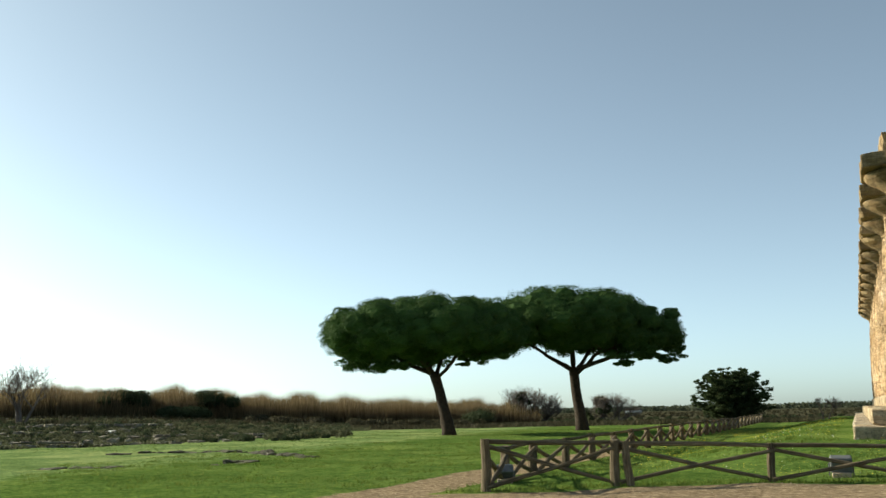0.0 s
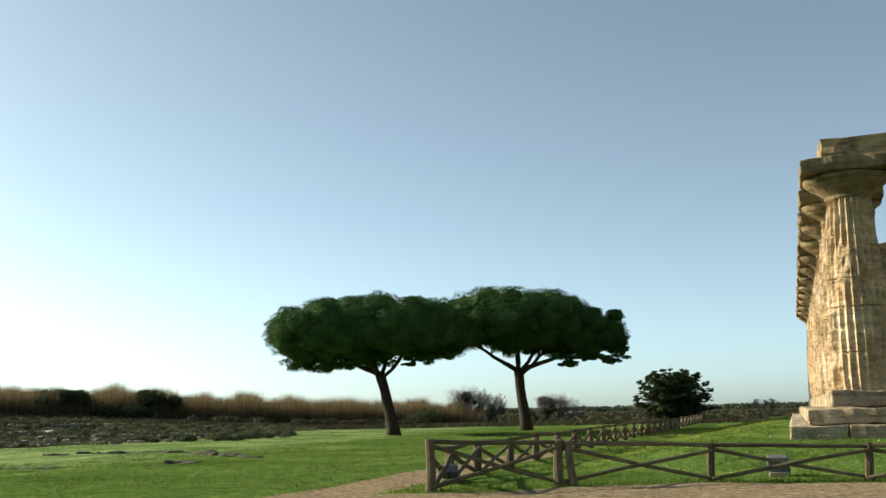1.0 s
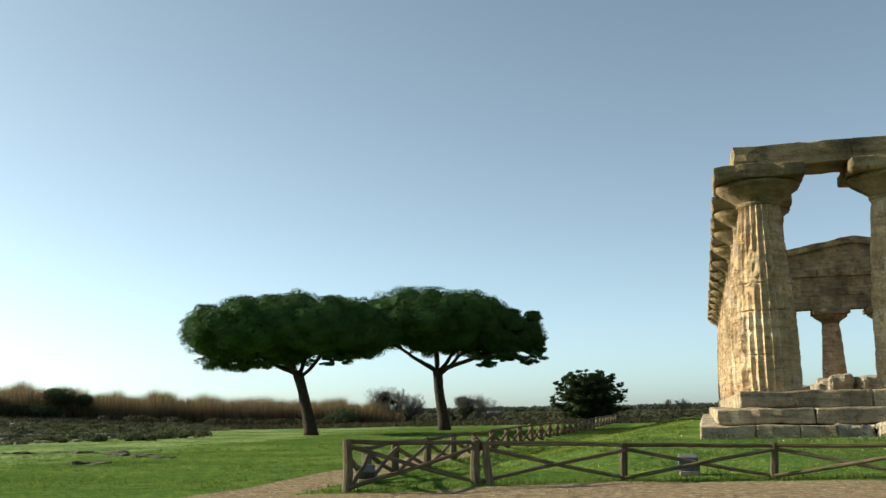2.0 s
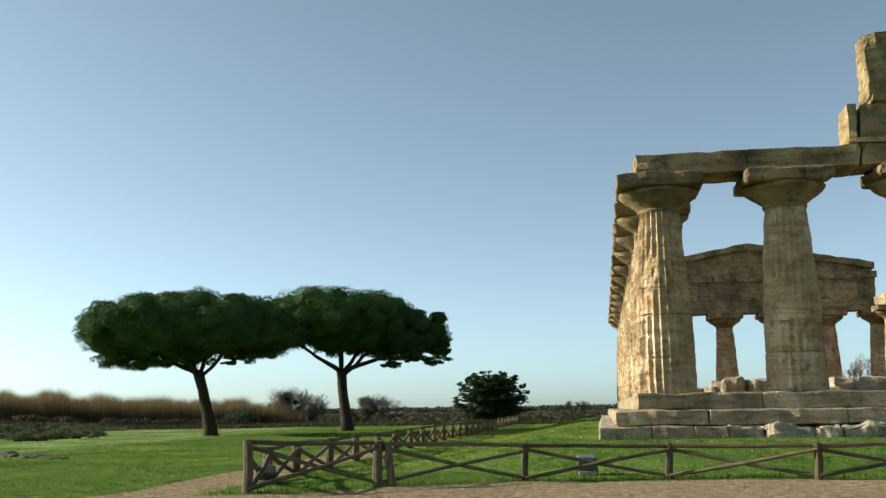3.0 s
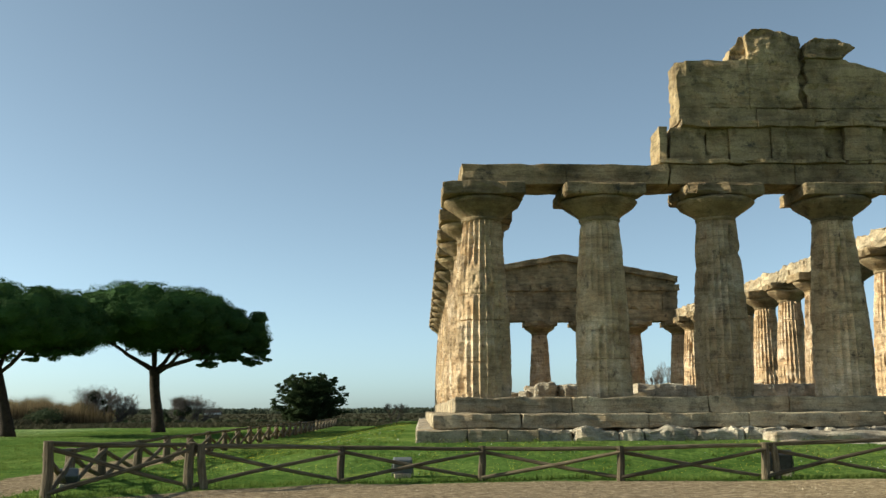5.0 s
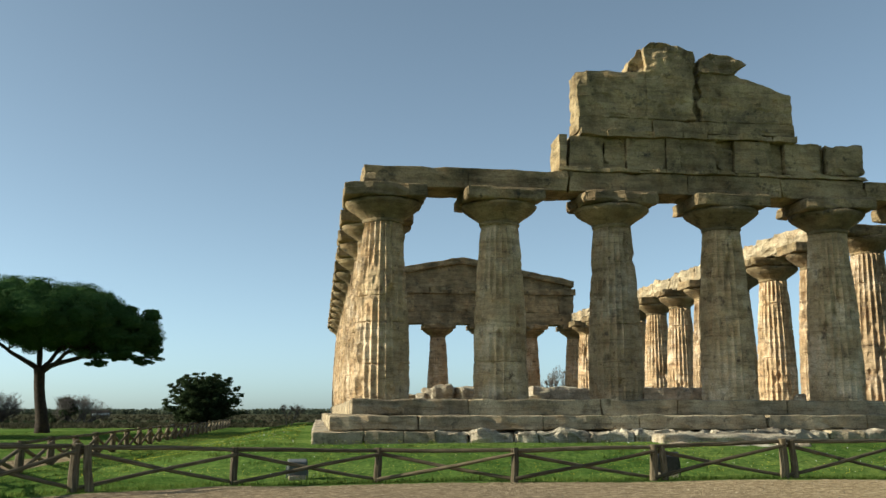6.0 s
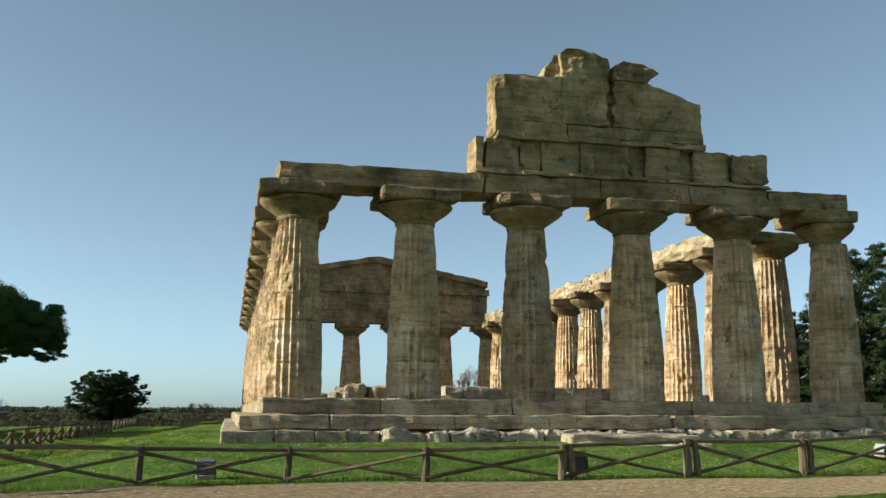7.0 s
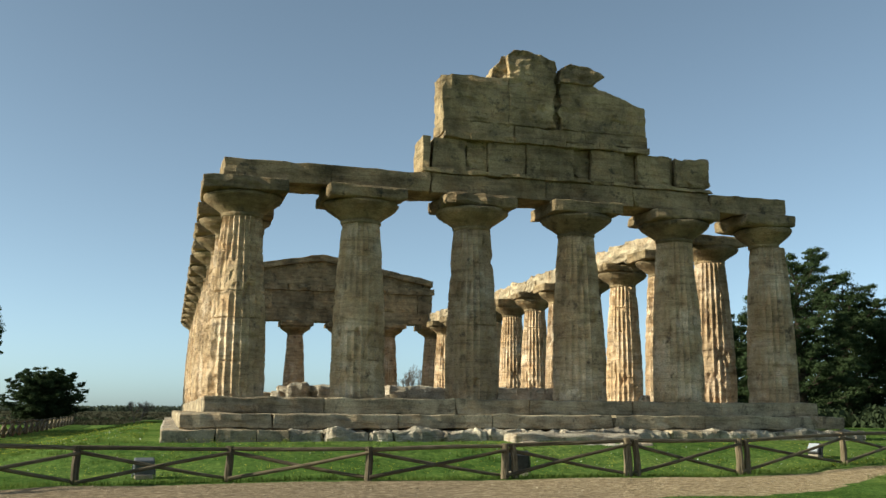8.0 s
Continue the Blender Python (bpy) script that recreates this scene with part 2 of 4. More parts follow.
def rough_box(size, wear=0.03, edge=0.05, step=0.35, seed=0.0, middle=None):
    """Vertices and faces of a worn stone block, centred on its middle. Neighbours that share a plane wear alike where they touch."""
    h = [s / 2 for s in size]
    edge = min(edge, min(h) * 0.6)
    lines = []
    for s in size:
        k = max(1, min(9, int(round((s - 2 * edge) / step))))
        lines.append([-s / 2] + [-s / 2 + edge + (s - 2 * edge) * i / k for i in range(k + 1)] + [s / 2])
    cuts = [len(q) - 1 for q in lines]
    index, verts, faces = {}, [], []
    base = Vector(middle) if middle else Vector((seed * 7.1, seed * 3.3, seed * 1.7))

    def vert(key):
        if key not in index:
            p = Vector([lines[a][key[a]] for a in range(3)])
            core = Vector([max(-(h[a] - edge), min(h[a] - edge, p[a])) for a in range(3)])
            d = p - core
            if d.length > edge:
                p = core + d.normalized() * edge * (1.0 if edge > 0.1 else 1.12)
            q = p + base
            p = p + noise.noise_vector(q * 1.3) * wear + noise.noise_vector(q * 4.1) * wear * 0.7 + (noise.noise_vector(q * 9.3) * wear * 0.4 if wear > 0.06 else Vector())
            if wear > 0 and d.length > 0:
                bed = noise.noise(Vector((q.x * 0.7 + seed, q.y * 0.7, q.z * 4.6))) + 0.5 * noise.noise(q * 6.3)
                p = p - d.normalized() * wear * 1.3 * max(0.0, bed - 0.08)
            rim = sum(1 for a in range(3) if key[a] in (0, cuts[a]))
            near = sum(1 for a in range(3) if key[a] in (0, 1, cuts[a] - 1, cuts[a]))
            chip = noise.noise(q * 1.9 + Vector((seed, 3.1, seed)))
            if near >= 2 and chip > 0.22 and wear > 0:
                p = p - (p - core * 0.9).normalized() * min(0.12, (chip - 0.22) * wear * 7) * (1.0 if rim else 0.4)
            index[key] = len(verts)
            verts.append(tuple(p))
        return index[key]

    for a in range(3):
        u, v = [(1, 2), (2, 0), (0, 1)][a]
        for side in (0, cuts[a]):
            for i in range(cuts[u]):
                for j in range(cuts[v]):
                    quad = []
                    for di, dj in ((0, 0), (1, 0), (1, 1), (0, 1)):
                        k = [0, 0, 0]
                        k[a], k[u], k[v] = side, i + di, j + dj
                        quad.append(vert(tuple(k)))
                    faces.append(quad if side else quad[::-1])
    return verts, faces


BLOCKS = [0]


def block(name, x0, x1, y0, y1, z0, z1, mat, parent=None, wear=0.03, edge=0.05, step=0.35, turn=0.0, label=""):
    """A stone block between these planes, an object with its origin in its middle."""
    BLOCKS[0] += 1
    v, f = rough_box((x1 - x0, y1 - y0, z1 - z0), wear, edge, step, BLOCKS[0] * 0.37, ((x0 + x1) / 2, (y0 + y1) / 2, (z0 + z1) / 2))
    ob = mesh_object(name, v, f, mat, parent, label)
    ob.location = ((x0 + x1) / 2, (y0 + y1) / 2, (z0 + z1) / 2)
    ob.rotation_euler = (0, 0, radians(turn))
    return ob


def tube(points, radii, sides=8, wobble=0.0, caps=True, seed=0.0):
    """Vertices and faces of a round limb along points."""
    verts, faces = [], []
    pts = [Vector(p) for p in points]
    for k, p in enumerate(pts):
        d = (pts[min(k + 1, len(pts) - 1)] - pts[max(k - 1, 0)]).normalized()
        side = d.cross(Vector((0, 1, 0.13)) if abs(d.y) < 0.9 else Vector((1, 0, 0.1))).normalized()
        up = side.cross(d)
        for s in range(sides):
            a = 2 * math.pi * s / sides
            r = radii[k] * (1 + wobble * noise.noise(Vector((k * 1.3 + seed, s * 1.1, seed * 2.1))))
            verts.append(tuple(p + (side * math.cos(a) + up * math.sin(a)) * r))
    for k in range(len(pts) - 1):
        for s in range(sides):
            t = (s + 1) % sides
            faces.append((k * sides + s, k * sides + t, (k + 1) * sides + t, (k + 1) * sides + s))
    if caps:
        faces.append(tuple(range(sides))[::-1])
        faces.append(tuple((len(pts) - 1) * sides + s for s in range(sides)))
    return verts, faces


def merge(pieces):
    verts, faces = [], []
    for v, f in pieces:
        o = len(verts)
        verts += v
        faces += [tuple(i + o for i in q) for q in f]
    return verts, faces


# ---- ground ----
def smooth(a, b, v):
    t = np.clip((v - a) / (b - a), 0, 1)
    return t * t * (3 - 2 * t)


def height(x, y):
    """Flat lawn, with a low rise on which the temple stands."""
    x, y = np.asarray(x, float), np.asarray(y, float)
    rise = 0.6 * smooth(20.2, 25.3, y) * smooth(-5.5, -0.9, x) * (1 - smooth(78, 95, y)) * (1 - smooth(40, 60, x))
    bump_ = 0.035 * np.sin(x * 0.7 + 0.4 * y) * np.sin(y * 0.53 - 0.2 * x) + 0.02 * np.sin(1.9 * x + 1.1) * np.sin(1.6 * y)
    far = np.hypot(x, y)
    slope = 2.2 * smooth(62, 125, far) * smooth(0.4, 0.72, -x / np.maximum(far, 1)) * (1 - smooth(300, 900, far))
    return rise + slope + bump_ * smooth(3, 14, y) - 0.00002 * np.maximum(0, np.hypot(x, y) - 150)


def at(x, y):
    return float(height(x, y))


def front_line(x):
    """The y of the front fence at x."""
    x = np.asarray(x, float)
    return np.interp(x, [-6.3, -4.2, -1.6, 1.25, 9.8, 13.1, 16.8, 21, 27, 40], [16.6, 17.9, 19.9, 20.2, 19.8, 20.5, 21.5, 22.8, 24.6, 29])


def soil_mask(x, y):
    f = front_line(x)
    strip = smooth(0.05, 0.9, f - y) * smooth(-11.2, -8.2, x + (y - 16.5) * 0.9) * (1 - smooth(-0.3, 0.7, f - y - np.maximum(1.5, 4.2 + 0.12 * np.maximum(0, 12 - x) - 0.6 * np.maximum(0, x - 12))))
    side = smooth(-9.3, -8.4, x) * (1 - smooth(-7.5, -6.9, x)) * smooth(12, 15, y) * (1 - smooth(24, 44, y))
    return np.maximum(strip, side)


def grid_axis(lo, fine_lo, fine_hi, hi, step):
    mid = list(np.arange(fine_lo, fine_hi + step / 2, step))
    def out(a, b):
        r, d, v = [], step, a
        while abs(v - b) > 1e-6:
            d *= 1.22
            v = max(b, v - d) if b < a else min(b, v + d)
            r.append(v)
        return r
    return np.array(sorted(out(fine_lo, lo) + mid + out(fine_hi, hi)))


gx, gy = grid_axis(-4600, -26, 30, 4600, 0.3), grid_axis(-600, 8, 46, 4600, 0.3)
GX, GY = np.meshgrid(gx, gy)
GZ = height(GX, GY)
nx = len(gx)
cells = [(j * nx + i, j * nx + i + 1, (j + 1) * nx + i + 1, (j + 1) * nx + i) for j in range(len(gy) - 1) for i in range(nx - 1)]
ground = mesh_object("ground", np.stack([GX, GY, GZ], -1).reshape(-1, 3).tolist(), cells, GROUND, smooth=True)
tagged(ground, "green winter lawn with a trodden earth path and scrubland beyond", "ground", kind="structure")
GD = np.hypot(GX, GY) + 1e-6
wild_edge = np.interp(GX / GD, [-0.75, -0.62, -0.55, -0.45, 0.3], [56, 59, 74, 88, 104])
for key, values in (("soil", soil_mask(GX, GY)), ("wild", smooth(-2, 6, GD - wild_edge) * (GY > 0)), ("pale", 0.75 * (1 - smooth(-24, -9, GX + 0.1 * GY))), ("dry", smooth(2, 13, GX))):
    ground.data.attributes.new(key, "FLOAT", "POINT").data.foreach_set("value", values.ravel().astype(np.float32))


# ---- temple ----
COLS = [1.79 + 3.475 * i for i in range(6)]
ROWS = [27.8 + 3.6 * j for j in range(13)]
FLOOR, CAPTOP = 1.75, 7.87
temple = empty("greek_temple", (COLS[0], ROWS[0], 0.5), "ruined ancient greek temple of weathered tan limestone on three steps", "temple")
temple_shift = Matrix.Translation(-temple.location)


def of_temple(ob):
    """Hang a piece that was placed in the world under the temple, where it stands."""
    ob.parent = temple
    ob.matrix_parent_inverse = temple_shift
    return ob


def shaft_mesh(seed, notch=None):
    """A fluted, swelling Doric shaft with drum joints and bites out of its arrises."""
    flutes, per = 24, 4
    around = flutes * per
    tall = CAPTOP - 1.0 - FLOOR
    rings = []
    for k in range(49):
        rings.append((tall * k / 48, 0.0))
    for j in range(1, 5):
        zj = tall * (j / 5 + 0.03 * math.sin(seed * 3 + j * 2.2))
        rings += [(zj - 0.03, 0.0), (zj, 0.048), (zj + 0.03, 0.0)]
    rings.sort()
    verts, faces = [], []
    for z, groove in rings:
        u = z / tall
        r0 = 0.815 - 0.235 * u ** 1.25 + 0.035 * math.sin(math.pi * u)
        for s in range(around):
            a = 2 * math.pi * s / around
            ph = (s % per) / per
            dip = 0.075 * math.sin(math.pi * ph) ** 0.8 if ph else 0.0
            q = Vector((math.cos(a) * 1.1, math.sin(a) * 1.1, z * 0.8)) + Vector((seed * 9.7, seed * 4.1, seed * 2.3))
            wear = max(0.0, noise.noise(q * 1.2) - 0.05)
            rough = noise.noise(q * 4.5)
            bite = max(0.0, noise.noise(q * 2.2 + Vector((5, 5, 5))) - 0.33)
            foot = max(0.0, 0.12 - u) * 0.35 * (0.4 + noise.noise(q * 2.0))
            r = r0 - dip * (1 - min(1, wear * 2.2)) - groove * max(0.0, 0.6 + 1.6 * noise.noise(q * 1.5 + Vector((9, 2, 4)))) - 0.05 * wear + 0.016 * rough + 0.012 * noise.noise(q * 9.0) - 0.16 * max(0.0, noise.noise(q * 5.5 + Vector((3, 7, 1))) - 0.34) - 0.4 * bite - max(0, foot)
            ledge = noise.noise(Vector((math.cos(a) * 0.9 + seed * 3.1, math.sin(a) * 0.9, z * 3.4)))
            r -= 0.06 * max(0.0, ledge - 0.18)
            if notch is not None:
                off = abs((a - notch + math.pi) % (2 * math.pi) - math.pi)
                r -= 0.2 * max(0.0, 1 - off / 0.8) * max(0.0, 1 - abs(u - 0.81) / 0.035)
            verts.append((math.cos(a) * r, math.sin(a) * r, z))
    n = len(rings)
    for k in range(n - 1):
        for s in range(around):
            t = (s + 1) % around
            faces.append((k * around + s, k * around + t, (k + 1) * around + t, (k + 1) * around + s))
    faces.append(tuple((n - 1) * around + s for s in range(around)))
    return verts, faces


def echinus_mesh(seed):
    """The swelling cushion under the square slab."""
    prof = [(0.0, 0.585), (0.06, 0.61), (0.1, 0.585), (0.16, 0.64), (0.25, 0.76), (0.36, 0.93), (0.46, 1.06), (0.54, 1.12), (0.6, 1.12), (0.64, 1.05)]
    around, verts, faces = 40, [], []
    for z, r in prof:
        for s in range(around):
            a = 2 * math.pi * s / around
            q = Vector((math.cos(a), math.sin(a), z)) * 1.3 + Vector((seed * 5, seed * 2, seed))
            k = 1 + 0.03 * noise.noise(q * 2.5) - 0.22 * max(0, noise.noise(q * 1.1) - 0.3)
            verts.append((math.cos(a) * r * k, math.sin(a) * r * k, z + 0.02 * noise.noise(q * 2)))
    for k in range(len(prof) - 1):
        for s in range(around):
            t = (s + 1) % around
            faces.append((k * around + s, k * around + t, (k + 1) * around + t, (k + 1) * around + s))
    faces.append(tuple(range(around))[::-1])
    faces.append(tuple((len(prof) - 1) * around + s for s in range(around)))
    return verts, faces


SHAFTS, CUSHIONS, SLABS = [], [], []
for k in range(6):
    for store, (v, f), nm in ((SHAFTS, shaft_mesh(k + 1.3, radians(103.5) if k == 2 else None), "column_shaft"), (CUSHIONS, echinus_mesh(k + 0.7), "echinus"),
                              (SLABS, rough_box((2.38, 2.38, 0.37), 0.03 + 0.022 * ((k + 1) % 3), 0.04 + 0.04 * ((k + 1) % 3), 0.15, k + 3.1), "abacus")):
        me = bpy.data.meshes.new(nm)
        me.from_pydata(v, [], f)
        me.materials.append(STONE if store is SHAFTS else STAINED)
        store.append(me)


def column(x, y, k, turn):
    shaft = new("column", SHAFTS[k % 6])
    shaft.location, shaft.rotation_euler = (x, y, FLOOR), (0, 0, radians(turn))
    of_temple(shaft)
    tall = CAPTOP - 1.0 - FLOOR
    cushion = new("echinus", CUSHIONS[(k * 5 + 1) % 6])
    cushion.parent, cushion.location = shaft, (0, 0, tall - 0.01)
    slab = new("abacus", SLABS[(k * 7 + 2) % 6])
    slab.parent, slab.location, slab.rotation_euler = shaft, (0, 0, tall + 0.815), (0, 0, radians(-turn))
    if y not in (ROWS[0], ROWS[12]):
        # the flank capitals are narrower along the row
        slab.scale = (1, 0.66, 1)
        slab.rotation_euler = (0, 0, 0)
        shaft.rotation_euler = (0, 0, 0 if k % 2 else math.pi)
        cushion.scale = (1, 0.74, 1)
    if y == ROWS[0] and x in COLS[2:5]:
        # worn back until the slab hardly stands proud
        slab.scale = (0.97, 0.88, 1)
    if x == COLS[5] and y == ROWS[0]:
        # the corner capital has lost its outer side
        cushion.scale, cushion.location.x = (0.8, 0.9, 1), 0
        v, f = rough_box((1.85, 2.0, 0.37), 0.06, 0.1, 0.2, 9.3)
        slab.data = mesh_object("abacus", v, f, STAINED).data
        bpy.data.objects.remove([o for o in scene.objects if o.data == slab.data and o != slab][0])
        shaft.rotation_euler = (0, 0, 0)
        slab.rotation_euler = (0, 0, 0)
        slab.location.x = -0.42
        cushion.location.x = -0.12
    return shaft


count = 0
for j, y in enumerate(ROWS):
    for i, x in enumerate(COLS):
        if j in (0, 12) or i in (0, 5):
            column(x, y, count, 18 * ((count * 7) % 20) + 4.5)
            count += 1

# steps: a core, then the facing blocks of each step
X0, X1, Y0, Y1 = 0.9, 20.0, 26.72, 72.1
core = of_temple(block("platform", X0 + 0.5, X1 - 0.5, Y0 + 0.5, Y1 - 0.5, 0.3, FLOOR - 0.02, GREY, wear=0.0, edge=0.02, step=3))
core["label"] = "stone floor of the temple"
rng = random.Random(5)


def course(name, x0, x1, y0, y1, z0, z1, deep, mat, wear, lengths):
    """One step: facing blocks along the front and both flanks."""
    x = x0
    while x < x1 - 0.01:
        w = min(rng.uniform(*lengths), x1 - x)
        if x1 - x - w < 0.6:
            w = x1 - x
        stuff, worn = (mat, wear) if mat else (PALE, 0.11) if 4.2 < x + w / 2 < 9.6 else (GREY, 0.08) if x > 14 and int(x * 7) % 3 == 0 else (PALE, 0.1) if x > 3 else (GREY, 0.04)
        of_temple(block(name, x + 0.002, x + w - 0.002, y0 + rng.uniform(-0.012, 0.012), y0 + deep, z0, z1 + rng.uniform(-0.012, 0.008), stuff, wear=worn, edge=0.04 if worn < 0.05 else 0.06 if worn < 0.1 else 0.1, step=0.16 if worn < 0.1 else 0.12))
        x += w
    for left in (True, False):
        y = y0 + deep
        while y < y1 - 0.01:
            w = min(rng.uniform(*lengths) * 1.3, y1 - y)
            if y1 - y - w < 0.6:
                w = y1 - y
            a, b = (x0, x0 + deep) if left else (x1 - deep, x1)
            of_temple(block(name, a, b, y + 0.008, y + w - 0.008, z0, z1 + rng.uniform(-0.02, 0.012), mat or PALE, wear=wear, edge=0.045, step=0.4))
            y += w


course("stylobate_block", X0, X1, Y0, Y1, 1.32, FLOOR, 1.6, GREY, 0.038, (2.2, 3.9))
course("step_block", X0 - 0.62, X1 + 0.62, Y0 - 0.5, Y1 + 0.5, 0.93, 1.33, 0.9, GREY, 0.042, (2.4, 4.2))
course("foundation_block", X0 - 1.05, X1 + 1.05, Y0 - 1.0, Y1 + 1.0, 0.3, 0.9, 0.95, None, 0.05, (0.6, 1.5))

# architraves on the front, the back and both flanks


def beam(x0, x1, y0, y1, z0, z1, along, lengths=(3.5, 3.5), wear=0.022, name="architrave_block", mat=None):
    v, end = (x0, x1) if along == "x" else (y0, y1)
    while v < end - 0.05:
        w = min(rng.uniform(*lengths), end - v)
        if end - v - w < 0.5:
            w = end - v
        top = z1 + rng.uniform(-0.02, 0.02)
        args = (v + 0.002, v + w - 0.002, y0 + rng.uniform(-0.012, 0.012), y1) if along == "x" else (x0 + rng.uniform(-0.02, 0.02), x1, v + 0.002, v + w - 0.002)
        of_temple(block(name, *args, z0, top, mat or STAINED, wear=wear, edge=0.016, step=0.2))
        v += w


F = ROWS[0]
beam(1.15, 19.5, F - 0.68, F + 0.68, CAPTOP, 8.47, "x", (2.6, 3.9), 0.04)
beam(1.15, 1.15 + 1.36, F + 0.69, ROWS[12] - 0.69, CAPTOP, 8.47, "y", (3.3, 3.8))
beam(18.6, 19.9, ROWS[2] - 0.9, ROWS[12] - 0.69, CAPTOP, 8.62, "y", (1.4, 3.0), 0.15, mat=GREY)
beam(1.15, 19.7, ROWS[12] - 0.68, ROWS[12] + 0.68, CAPTOP, 8.75, "x", (2.6, 3.9))

# front frieze and what is left of the gable
beam(6.95, 16.75, F - 0.76, F + 0.5, 8.49, 8.62, "x", (0.5, 1.7), 0.05, "moulding_block", UPPER)
FRIEZE = ((7.0, 7.24, -0.02), (7.34, 8.38, 0.05), (8.4, 9.08, 0.16), (9.1, 10.28, 0.02), (10.3, 10.76, -0.05), (10.78, 11.93, 0.03), (11.95, 12.48, 0.17), (12.5, 13.68, 0.0),
          (13.7, 14.13, 0.2), (14.15, 15.3, 0.0), (15.32, 15.5, 0.2), (15.52, 16.8, -0.02))
for x0, x1, back in FRIEZE:
    last = x1 > 16
    of_temple(block("frieze_block", x0, x1, F - 0.62 + back, F + 0.5, 8.62, 9.62 + (0.03 if last else 0), UPPER, wear=0.04 if not last else 0.06, edge=0.01 if not last else 0.14, step=0.15))
beam(7.62, 14.5, F - 0.74, F + 0.5, 9.62, 9.82, "x", (0.7, 1.8), 0.06, "cornice_block", UPPER)
beam(7.6, 14.47, F - 0.64, F + 0.45, 9.82, 10.2, "x", (1.3, 2.4), 0.025, "pediment_block", UPPER)
of_temple(block("pediment_block", 7.6, 9.72, F - 0.66, F + 0.4, 10.2, 11.7, UPPER, wear=0.055, edge=0.02, step=0.12))


def wedge(name, outline, y0, y1, mat, wear=0.04, fine=0.25):
    """A block whose face is an outline in x and z."""
    bm = bmesh.new()
    face = bm.faces.new([bm.verts.new((x, y0, z)) for x, z in outline])
    out = bmesh.ops.extrude_face_region(bm, geom=[face])
    for g in out["geom"]:
        if isinstance(g, bmesh.types.BMVert):
            g.co.y = y1
    bmesh.ops.recalc_face_normals(bm, faces=bm.faces)
    bmesh.ops.bevel(bm, geom=list(bm.edges), offset=0.02, segments=1, affect="EDGES")
    bmesh.ops.triangulate(bm, faces=bm.faces)
    bmesh.ops.subdivide_edges(bm, edges=[e for e in bm.edges if e.calc_length() > 0.5], cuts=2)
    for longest in (0.5, 0.35, 0.25) if fine > 0.2 else (0.5, 0.35, 0.25, fine):
        bmesh.ops.subdivide_edges(bm, edges=[e for e in bm.edges if e.calc_length() > longest], cuts=1)
        bmesh.ops.triangulate(bm, faces=bm.faces)
    for v in bm.verts:
        q = v.co.copy()
        if q.y < y0 + 0.05:
            v.co.y += wear * 2.2 * max(0.0, noise.noise(Vector((q.x * 0.7, 3.3, q.z * 4.6))) + 0.5 * noise.noise(q * 6.3) - 0.05)
        v.co += noise.noise_vector(q * 1.3) * wear + noise.noise_vector(q * 4.1) * wear * 0.7 + noise.noise_vector(q * 9) * wear * 0.35
    me = bpy.data.meshes.new(name)
    bm.to_mesh(me)
    bm.free()
    me.materials.append(mat)
    return of_temple(new(name, me))


wedge("pediment_block", [(11.46, 10.2), (14.45, 10.2), (14.45, 11.14), (12.7, 11.7), (11.5, 11.74), (11.43, 11.4), (11.52, 11.1), (11.4, 10.8), (11.5, 10.5)], F - 0.66, F + 0.4, UPPER, 0.045, 0.13)
wedge("pediment_block", [(9.73, 10.2), (11.3, 10.2), (11.22, 10.55), (11.32, 10.85), (11.2, 11.15), (11.34, 11.4), (11.22, 11.85), (9.73, 11.85)], F - 0.68, F + 0.4, UPPER, 0.045, 0.13)
wedge("crowning_block", [(9.74, 11.84), (11.3, 11.84), (11.38, 12.2), (11.3, 12.42), (11.1, 12.55), (10.75, 12.62), (10.3, 12.68), (9.95, 12.66), (9.74, 12.5)], F - 0.66, F + 0.42, UPPER, 0.055, 0.11)
wedge("crowning_block", [(9.22, 11.7), (9.75, 11.7), (9.75, 12.56), (9.5, 12.34), (9.3, 12.1)], F - 0.45, F + 0.4, UPPER, 0.08, 0.11)
wedge("raking_cornice_block", [(11.42, 11.73), (12.6, 11.7), (12.68, 11.88), (13.0, 12.06), (12.6, 12.27), (12.2, 12.4), (11.8, 12.41), (11.5, 12.22)], F - 0.74, F + 0.45, UPPER, 0.06, 0.11)

of_temple(block("pediment_core", 7.8, 14.3, F - 0.45, F + 0.3, 9.7, 11.0, UPPER, wear=0.02, step=0.6))
of_temple(block("pediment_core", 9.85, 12.75, F - 0.45, F + 0.3, 11.0, 12.15, UPPER, wear=0.02, step=0.6))

# the gable at the back
B = ROWS[12]
beam(1.4, 19.0, B - 0.66, B + 0.6, 8.76, 10.1, "x", (1.3, 2.2), 0.04, "frieze_block")
beam(1.2, 19.1, B - 0.85, B + 0.6, 10.1, 10.6, "x", (1.8, 2.6), 0.05, "cornice_block")
wedge("pediment_block", [(1.9, 10.6), (18.8, 10.6), (18.8, 11.05), (10.4, 12.5), (1.9, 11.05)], B - 0.5, B + 0.5, STAINED, 0.06)
wedge("raking_cornice_block", [(1.3, 10.75), (10.4, 12.4), (19.0, 10.75), (19.0, 11.2), (10.5, 12.86), (1.3, 11.2)], B - 0.85, B + 0.6, STAINED, 0.06)

